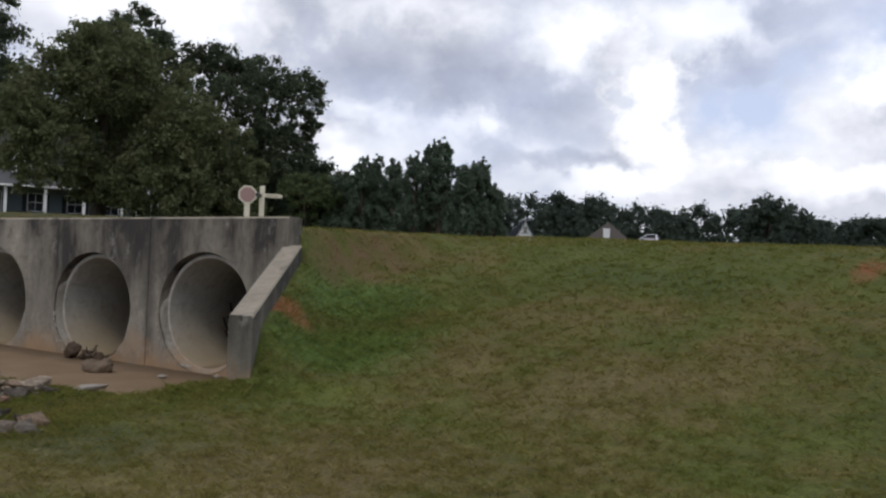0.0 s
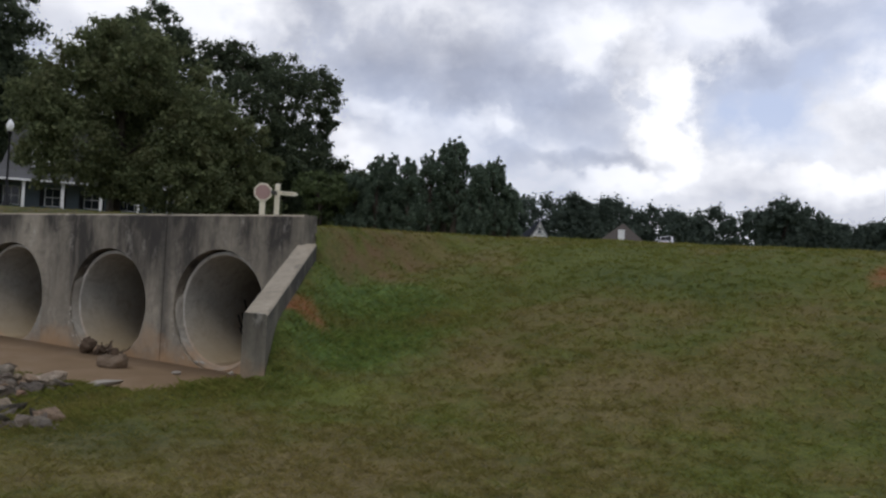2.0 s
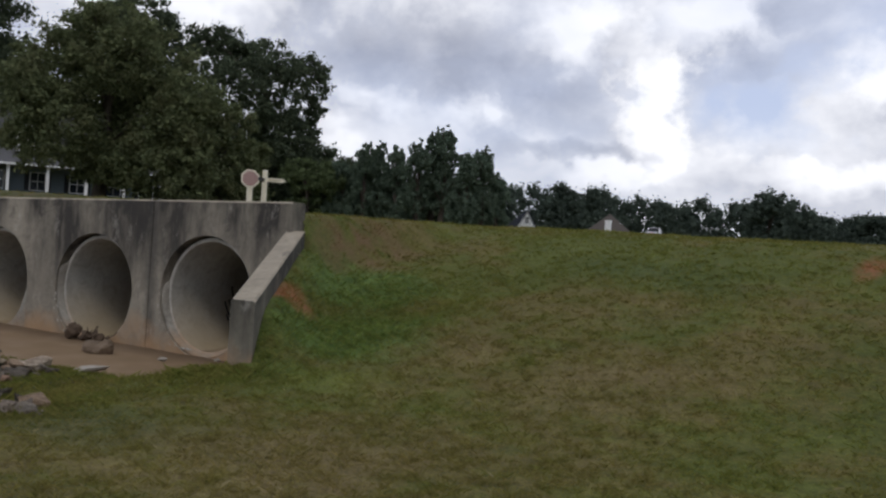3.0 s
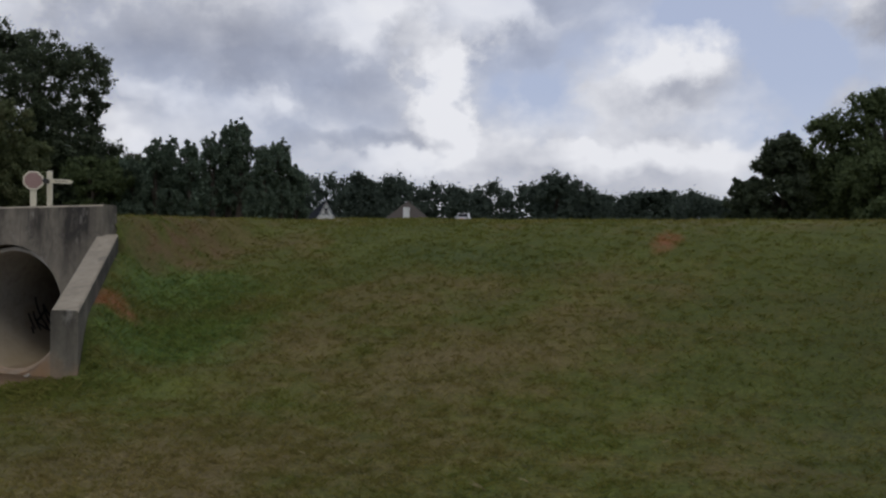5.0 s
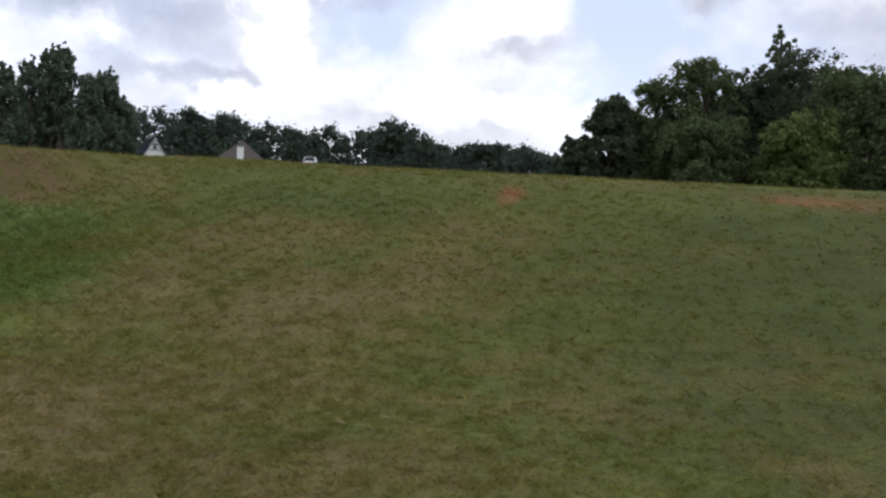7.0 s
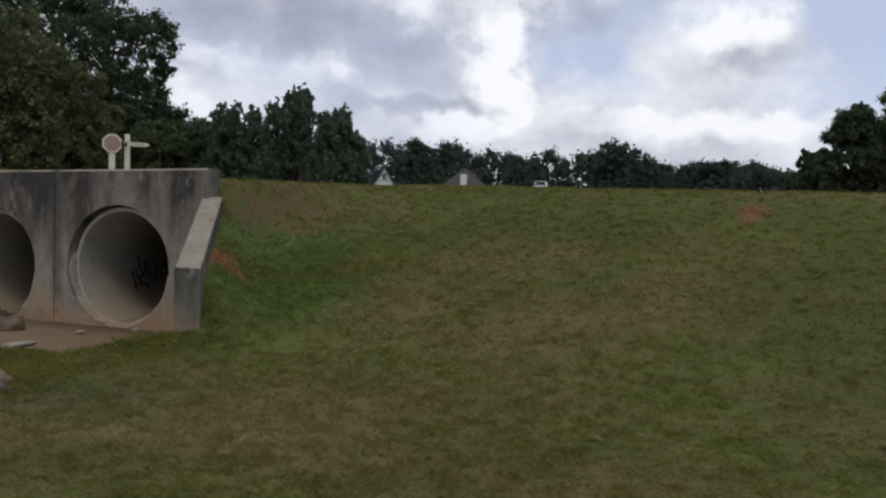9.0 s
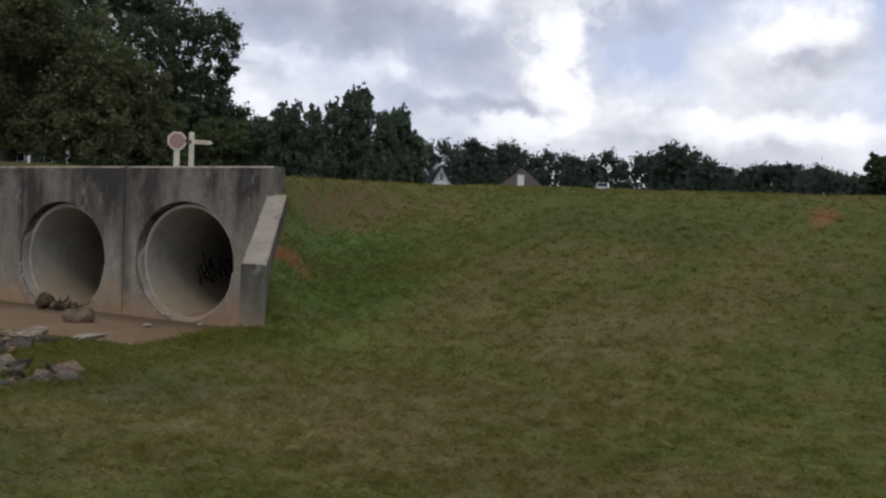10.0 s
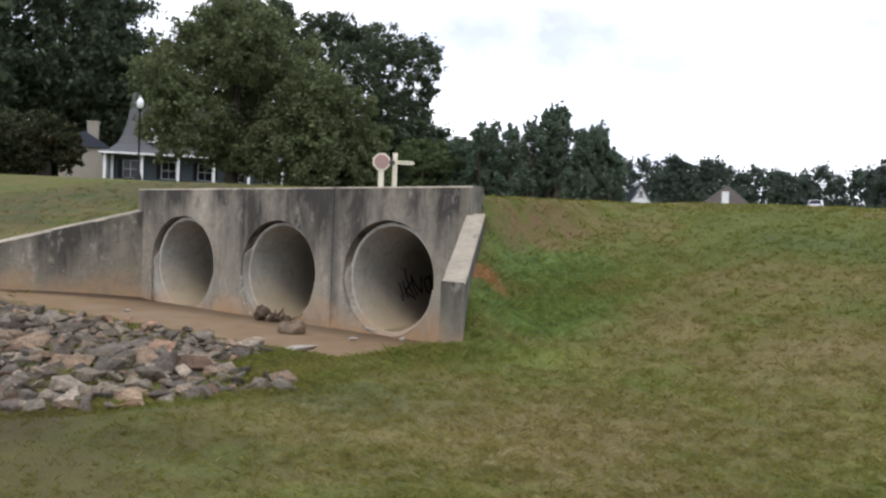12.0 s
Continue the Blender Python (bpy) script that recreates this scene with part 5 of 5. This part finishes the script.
# ---------------------------------------------------------------- toy buggy on the brow
def build_buggy():
    x, y = 2.51, 8.46
    g = float(height(x, y))
    base = holder("toy_buggy", pose(x, y, g + 0.02, 0, 0, -80), "white radio-controlled off-road buggy with black tyres and open rear", "toy car")
    white = plain("white_shell", (0.80, 0.80, 0.82), 0.25, 0, 0.05, 6, 0)
    dark = plain("black_plastic", (0.018, 0.018, 0.02), 0.5, 0, 0.3, 20)
    rubber = plain("tyre_rubber", (0.022, 0.021, 0.02), 0.9, 0, 0.3, 30, 0.3)
    orange = plain("orange_decal", (0.75, 0.20, 0.05), 0.4)
    steel = plain("bare_steel", (0.45, 0.45, 0.46), 0.35, 0.9, 0.2, 20)
    bm = bmesh.new()
    box(bm, (0.62, 0.20, 0.03), (0, 0, 0.085), 0.008)
    box(bm, (0.20, 0.16, 0.07), (-0.18, 0, 0.13), 0.015)
    box(bm, (0.09, 0.10, 0.09), (-0.26, 0.02, 0.15), 0.01)
    part("chassis", bm, dark, base)
    # nose: low wedge
    bm = bmesh.new()
    prism(bm, [(0.12, 0.11), (0.40, 0.09), (0.41, 0.125), (0.30, 0.165), (0.14, 0.19)], -0.105, 0.105)
    for v in bm.verts:
        if v.co.x > 0.35:
            v.co.y *= 0.62
    bmesh.ops.bevel(bm, geom=bm.edges[:], offset=0.010, segments=2, affect="EDGES")
    nose = part("nose", bm, white, base, "white wedge nose")
    bm = bmesh.new()
    box(bm, (0.07, 0.10, 0.004), (0.335, 0, 0.152), 0.0, (0, 20, 0))
    part("decal", bm, orange, nose, "orange decal")
    # cab with roof panel
    bm = bmesh.new()
    prism(bm, [(-0.12, 0.10), (0.14, 0.10), (0.15, 0.185), (0.05, 0.285), (-0.11, 0.295), (-0.15, 0.20)], -0.145, 0.145)
    for v in bm.verts:
        if v.co.z > 0.25:
            v.co.y *= 0.80
    bmesh.ops.bevel(bm, geom=bm.edges[:], offset=0.012, segments=2, affect="EDGES")
    cab = part("cab", bm, white, base, "white cab shell")
    bm = bmesh.new()
    fill(bm, [(0.143, -0.115, 0.196), (0.143, 0.115, 0.196), (0.066, 0.095, 0.276), (0.066, -0.095, 0.276)])
    bmesh.ops.translate(bm, verts=bm.verts[:], vec=(0.006, 0, 0.006))
    part("windscreen", bm, dark, cab, "dark windscreen")
    for sy in (-1, 1):
        bm = bmesh.new()
        fill(bm, [(-0.09, sy * 0.144, 0.20), (0.09, sy * 0.144, 0.20), (0.03, sy * 0.124, 0.268), (-0.09, sy * 0.124, 0.272)])
        part("side_window", bm, dark, cab, "dark side window")
        bm = bmesh.new()
        box(bm, (0.24, 0.012, 0.075), (-0.02, sy * 0.155, 0.14), 0.005)
        part("side_panel", bm, white, base, "white side panel")
    bm = bmesh.new()
    for sy in (-0.10, 0.10):
        rod(bm, (-0.12, sy, 0.285), (-0.34, sy * 0.8, 0.16), 0.008)
        rod(bm, (-0.34, sy * 0.8, 0.16), (-0.34, sy * 0.8, 0.09), 0.008)
    rod(bm, (-0.34, -0.08, 0.16), (-0.34, 0.08, 0.16), 0.008)
    rod(bm, (-0.24, -0.09, 0.215), (-0.24, 0.09, 0.215), 0.008)
    part("roll_cage", bm, dark, base)
    bm = bmesh.new()
    rod(bm, (0.42, -0.12, 0.085), (0.42, 0.12, 0.085), 0.011)
    for sy in (-0.06, 0.06):
        rod(bm, (0.42, sy, 0.085), (0.30, sy, 0.085), 0.008)
    part("bumper", bm, dark, base)
    for sx, wide in ((0.27, 0.055), (-0.27, 0.075)):
        for sy in (-1, 1):
            bm = bmesh.new()
            rod(bm, (sx, sy * 0.08, 0.085), (sx, sy * 0.19, 0.085), 0.010)
            rod(bm, (sx - 0.05, sy * 0.08, 0.08), (sx, sy * 0.19, 0.078), 0.009)
            rod(bm, (sx - 0.02, sy * 0.09, 0.22), (sx - 0.01, sy * 0.17, 0.09), 0.016)
            part("suspension_arm", bm, dark, base)
            bm = bmesh.new()
            rod(bm, (sx - 0.02, sy * 0.10, 0.20), (sx - 0.014, sy * 0.15, 0.12), 0.022)
            part("damper", bm, steel, base, "steel spring damper")
            m = Matrix.Translation((sx, sy * 0.215, 0.085)) @ pose(0, 0, 0, 90)
            r = 0.085
            bm = bmesh.new()
            lathe(bm, [(r * 0.62, -wide * 0.5), (r * 0.9, -wide * 0.55), (r, -wide * 0.4), (r, wide * 0.4), (r * 0.9, wide * 0.55), (r * 0.62, wide * 0.5), (r * 0.62, -wide * 0.5)], 28, m)
            for k in range(18):
                a = 2 * math.pi * k / 18
                p = m @ Vector((r * math.cos(a), r * math.sin(a), 0))
                box(bm, (0.012, wide * 0.75, 0.010), p, 0.0, (0, -math.degrees(a), 0))
            wheel = part("tyre", bm, rubber, base, "knobbly black tyre")
            bm = bmesh.new()
            lathe(bm, [(0.004, -sy * wide * 0.30), (r * 0.25, -sy * wide * 0.36), (r * 0.5, -sy * wide * 0.28), (r * 0.63, -sy * wide * 0.52), (r * 0.63, sy * wide * 0.4)], 24, m)
            part("rim", bm, white, wheel, "white dished rim", True)
    return base


build_buggy()


# ---------------------------------------------------------------- loose stones and debris
def rock_mesh(name, seed, flat=0.7):
    """An angular broken stone: the hull of a few scattered points, one metre across."""
    rng = np.random.default_rng(seed)
    bm = bmesh.new()
    for _ in range(13):
        d = rng.normal(size=3)
        d /= np.linalg.norm(d)
        d *= 0.5 * rng.uniform(0.72, 1.15)
        bm.verts.new((d[0] * 1.15, d[1] * 0.74, d[2] * flat * 0.8))
    r = bmesh.ops.convex_hull(bm, input=bm.verts[:])
    loose = [v for v in bm.verts if not v.link_faces]
    bmesh.ops.delete(bm, geom=loose, context="VERTS")
    bmesh.ops.recalc_face_normals(bm, faces=bm.faces[:])
    me = bpy.data.meshes.new(name)
    bm.to_mesh(me)
    bm.free()
    me.materials.append(STONE)
    return me


def inside_outline(x, y, outline):
    c = False
    for (x0, y0), (x1, y1) in zip(outline, outline[1:] + outline[:1]):
        if (y0 > y) != (y1 > y) and x < (x1 - x0) * (y - y0) / (y1 - y0) + x0:
            c = not c
    return c


STONY = [(-12, -3.2), (-6.9, -3.3), (-5.6, -3.15), (-4.6, -2.95), (-3.6, -2.75), (-2.6, -2.75), (-1.6, -2.95), (-0.9, -3.05), (-0.75, -3.6), (-0.2, -4.4), (0.7, -4.75), (1.4, -4.8), (1.75, -5.1),
         (1.35, -5.6), (1.25, -6.2), (1.0, -6.9), (0.65, -7.4), (-0.1, -8.2), (-4, -9.8), (-12, -9.8)]


def build_riprap():
    rng = np.random.default_rng(21)
    outline = STONY
    base = holder("riprap", pose(0, 0, 0), "bed of broken grey and rust-pink granite stones", "stones")
    kinds = [rock_mesh("stone", 300 + i, f) for i, f in enumerate((0.55, 0.65, 0.75, 0.6, 0.5, 0.7, 0.6, 0.45, 0.8, 0.55, 0.65, 0.5))]
    spots, taken = [], np.zeros((3000, 3))
    tries = 0
    while len(spots) < 2600 and tries < 30000:
        tries += 1
        x, y = rng.uniform(-12, 1.8), rng.uniform(-9.8, -2.7)
        if not inside_outline(x, y, outline):
            continue
        s = float(np.clip(rng.lognormal(math.log(0.22), 0.46), 0.07, 0.52)) * (0.6 if x > 0.5 and y > -5.4 else 1.0)
        if len(spots) and np.any((taken[:len(spots), 0] - x) ** 2 + (taken[:len(spots), 1] - y) ** 2 < (0.185 * (s + taken[:len(spots), 2])) ** 2):
            continue
        taken[len(spots)] = (x, y, s)
        spots.append((x, y, s))
    spots.sort(key=lambda p: math.hypot(0.7 * (p[0] + 2.4), p[1] + 5.0))
    rest = []
    for i, (x, y, s) in enumerate(spots):
        me = kinds[rng.integers(len(kinds))]
        m = Matrix.Translation((x, y, float(height(x, y)) + 0.07 * s + rng.uniform(-0.02, 0.05))) @ pose(0, 0, 0, rng.uniform(-26, 26), rng.uniform(-26, 26), rng.uniform(0, 360)) @ Matrix.Scale(s, 4)
        if i < 300:
            ob = new("stone", me)
            ob.parent = base
            ob.matrix_basis = m
        else:
            rest.append((me, m))
    bm = bmesh.new()
    for me, m in rest:
        n = len(bm.verts)
        bm.from_mesh(me)
        bm.verts.ensure_lookup_table()
        bmesh.ops.transform(bm, matrix=m, verts=bm.verts[n:])
    ob = part("stone_bed", bm, STONE_BED, base, "more broken stones")
    ob["kind"] = "stuff"
    return base, kinds


RIPRAP, ROCKS = build_riprap()


def lone_stone(x, y, s, label, k, sink=0.15, turn=0.0, squash=1.0, mat=PALE):
    ob = new("loose_stone", ROCKS[k])
    ob.matrix_world = pose(x, y, float(height(x, y)) + (0.30 - sink) * s * squash, 6, -5, turn) @ Matrix.Diagonal((s, s, s * squash, 1))
    ob.material_slots[0].link = "OBJECT"
    ob.material_slots[0].material = mat
    return tagged(ob, label, "stone")


def build_boulder():
    """A mud-brown boulder, flat underneath, with two worn humps."""
    bm = bmesh.new()
    bmesh.ops.create_icosphere(bm, subdivisions=5, radius=0.5)
    for v in bm.verts:
        p = v.co.copy()
        k = 1.0 + 0.22 * noise.noise(p * 2.6 + Vector((4, 1, 2))) + 0.09 * noise.noise(p * 7) + 0.04 * noise.noise(p * 18)
        v.co = Vector((p.x * k * 0.42, p.y * k * 0.33, max(-0.10, p.z * k * 0.36 - 0.09 * math.exp(-(p.x / 0.14) ** 2) * (p.z > 0))))
    ob = mesh_object("boulder", bm, MUDDY, None, True)
    ob.matrix_world = pose(-2.68, -1.00, float(height(-2.68, -1.0)) + 0.07, 0, 0, 25) @ Matrix.Diagonal((1.08, 1.0, 0.78, 1))
    return tagged(ob, "brown muddy boulder on the silt in front of the pipes", "stone")


build_boulder()
lone_stone(-3.05, -0.75, 0.30, "smaller stone leaning on the boulder", 2, 0.1, 70, 1.0, MUDDY)
lone_stone(-1.64, -0.75, 0.17, "small pale stone on the silt", 4)
lone_stone(-1.20, -0.12, 0.12, "small pale stone at the pipe mouth", 5)
lone_stone(-6.3, -1.46, 0.15, "small white stone on the silt", 6)
lone_stone(-0.84, -2.63, 0.46, "flat pale slab at the edge of the grass", 7, 0.1, 12, 0.5)
lone_stone(-1.4, -2.95, 0.45, "grey stone at the edge of the grass", 0, 0.1, 50, 0.7, STONE)


def build_driftwood():
    base = holder("driftwood", pose(-3.95, -0.25, float(height(-3.95, -0.25))), "dark tangle of driftwood caught at the pipe mouth", "driftwood")
    rng = np.random.default_rng(5)
    for i in range(16):
        a = Vector((rng.uniform(-0.35, 0.35), rng.uniform(-0.12, 0.2), rng.uniform(0.0, 0.12)))
        b = a + Vector((rng.uniform(-0.45, 0.45), rng.uniform(-0.2, 0.2), rng.uniform(-0.02, 0.20)))
        bm = bmesh.new()
        r = rng.uniform(0.012, 0.028)
        trunk_mesh(bm, [a, a.lerp(b, 0.4) + Vector((0.03, 0.02, 0.02)), a.lerp(b, 0.75) + Vector((-0.02, 0.03, 0.03)), b], r, r * 0.35, 7)
        part("branch", bm, ROTTEN, base)
    # two knotty root stumps with broken stubs
    for c, s, k in (((-0.22, -0.04, 0.14), 0.125, 1), ((-0.05, 0.05, 0.05), 0.09, 2), ((0.30, 0.05, 0.06), 0.08, 3)):
        bm = bmesh.new()
        bmesh.ops.create_icosphere(bm, subdivisions=4, radius=s)
        for v in bm.verts:
            v.co = Vector(c) + v.co * (1.0 + 0.45 * noise.noise(v.co * 9 + Vector((k, 0, 0))) + 0.20 * noise.noise(v.co * 25)) * Vector((1.15, 0.9, 0.95)).length / 1.74
        part("root_stump", bm, ROTTEN, base, "knotty dark root stump", True)
    return base


build_driftwood()


# ---------------------------------------------------------------- grass
def blades(name, pts, tall, wide, label, seed, mat=LONG_BLADE):
    """Short grass blades standing on the ground, one tapered bent blade each."""
    rng = np.random.default_rng(seed)
    n = len(pts)
    a = rng.uniform(0, 2 * math.pi, n)
    lean = rng.normal(size=(n, 2)) * 0.95
    h = tall * rng.uniform(0.45, 1.25, n) * np.clip(0.95 + 0.45 * lumps(pts[:, 0], pts[:, 1], 8.3) + 0.35 * lumps(pts[:, 1], pts[:, 0], 17.1), 0.35, 1.8)
    w = wide * rng.uniform(0.6, 1.3, n) * np.maximum(4.5, np.hypot(pts[:, 0] - 7.5, pts[:, 1] + 10.8))
    p = np.stack([pts[:, 0], pts[:, 1], height(pts[:, 0], pts[:, 1]) - 0.008], -1)
    side = np.stack([np.cos(a) * w, np.sin(a) * w, 0 * a], -1)
    tip = p + np.stack([lean[:, 0] * h, lean[:, 1] * h, h], -1)
    mid = p + np.stack([lean[:, 0] * h * 0.3, lean[:, 1] * h * 0.3, h * 0.55], -1)
    me = array_mesh(name, np.stack([p - side * 0.7, p + side, mid + side * 0.9, tip], 1), 4)
    me.materials.append(mat)
    return tagged(new(name, me), label, "grass", kind="stuff")


def on_turf(pts):
    z = height(pts[:, 0], pts[:, 1])
    x, y = pts[:, 0], pts[:, 1]
    wall = (x > -8.3) & (x < 0.1) & (y > -0.05) & (y < 0.4)
    wing = (np.abs(x + 0.07 - (0.1 - y) * 0.599) < 0.23) & (y > -2.95) & (y < 0.3)
    wing |= (np.abs(x + 8.10 + (0.1 - y) * 0.599) < 0.23) & (y > -2.95) & (y < 0.3)
    channel = (z < 0.24) & (y > -2.35) & (x < 1.0)
    stony = np.array([inside_outline(a, b, STONY) for a, b in pts]) if len(pts) < 60000 else (z < 0.24) & (x < 0.9) & (y < -3.0) & ~((x > -0.5) & (y > -4.5))
    return pts[~(wall | wing | channel | (stony & (np.random.default_rng(3).uniform(size=len(x)) < 0.96)))]


def spread(n, far, seed, tuft=1):
    """Points on the lawn round the viewing spot, thinning out evenly with distance, in tufts of a few blades."""
    rng = np.random.default_rng(seed)
    k = n // tuft
    a = np.radians(np.where(rng.uniform(size=k) < 0.9, rng.normal(21, 24, k), rng.uniform(-180, 180, k)))
    r = far * rng.beta(1.5, 2.2, k)
    pts = np.repeat(np.stack([7.5 - r * np.sin(a), -10.8 + r * np.cos(a)], -1), tuft, axis=0)
    return pts + rng.normal(size=pts.shape) * np.repeat(rng.uniform(0.012, 0.07, k), tuft)[:, None] * (tuft > 1)


blades("grass", on_turf(spread(370000, 32, 1, 12)), 0.036, 0.00055, "short mown grass, part green and part straw", 1, BLADE)
_r = np.random.default_rng(9)
_tuft = np.stack([_r.normal(1.75, 0.6, 6000), _r.normal(-0.9, 0.9, 6000)], -1)
blades("long_grass", on_turf(_tuft[(_tuft[:, 0] > 0.3 - _tuft[:, 1] * 0.6)]), 0.055, 0.0006, "longer lush green grass beside the wing wall", 4)
_edge = np.stack([_r.uniform(-1.6, 2.6, 3600), _r.normal(-2.9, 0.4, 3600)], -1)
blades("long_grass", on_turf(_edge), 0.05, 0.0006, "longer grass along the edge of the silt", 5)

# weeds that grow up between the stones and along their edge
_spots = np.stack([_r.uniform(-9.5, 0.9, 24), _r.uniform(-7.2, -2.9, 24)], -1)
_weed = np.repeat(_spots, 190, axis=0) + _r.normal(size=(24 * 190, 2)) * np.repeat(_r.uniform(0.05, 0.24, 24), 190)[:, None]
_weed = _weed[np.array([inside_outline(a, b, STONY) for a, b in _weed])]
blades("weeds", _weed, 0.085, 0.00035, "green weeds growing up between the broken stones", 6, BLADE)
_rim = []
for (xa, ya), (xb, yb) in zip(STONY[6:18], STONY[7:19]):
    t = _r.uniform(0, 1, 380)
    _rim.append(np.stack([xa + (xb - xa) * t, ya + (yb - ya) * t], -1) + _r.normal(size=(380, 2)) * 0.13)
blades("long_grass", np.concatenate(_rim), 0.055, 0.0004, "longer green grass along the edge of the stones", 7, BLADE)
_spit = np.stack([_r.uniform(-0.7, 1.9, 3200), _r.uniform(-4.7, -2.95, 3200)], -1)
blades("weeds", _spit[_spit[:, 0] > -0.75 - (_spit[:, 1] + 3.3) * 0.35], 0.06, 0.0005, "low green weeds between the stones and the silt", 10)
# tufts against the foot of the wing wall
_foot = np.stack([_r.normal(1.55, 0.28, 1400), _r.normal(-3.0, 0.22, 1400)], -1)
blades("long_grass", _foot[_foot[:, 1] < -2.86], 0.085, 0.0005, "longer green grass at the foot of the wing wall", 8)
# dry stalks standing out of the turf
blades("dry_stalks", on_turf(spread(1000, 24, 12)), 0.045, 0.00022, "scattered pale dry grass stalks", 9, STRAW_STALK)
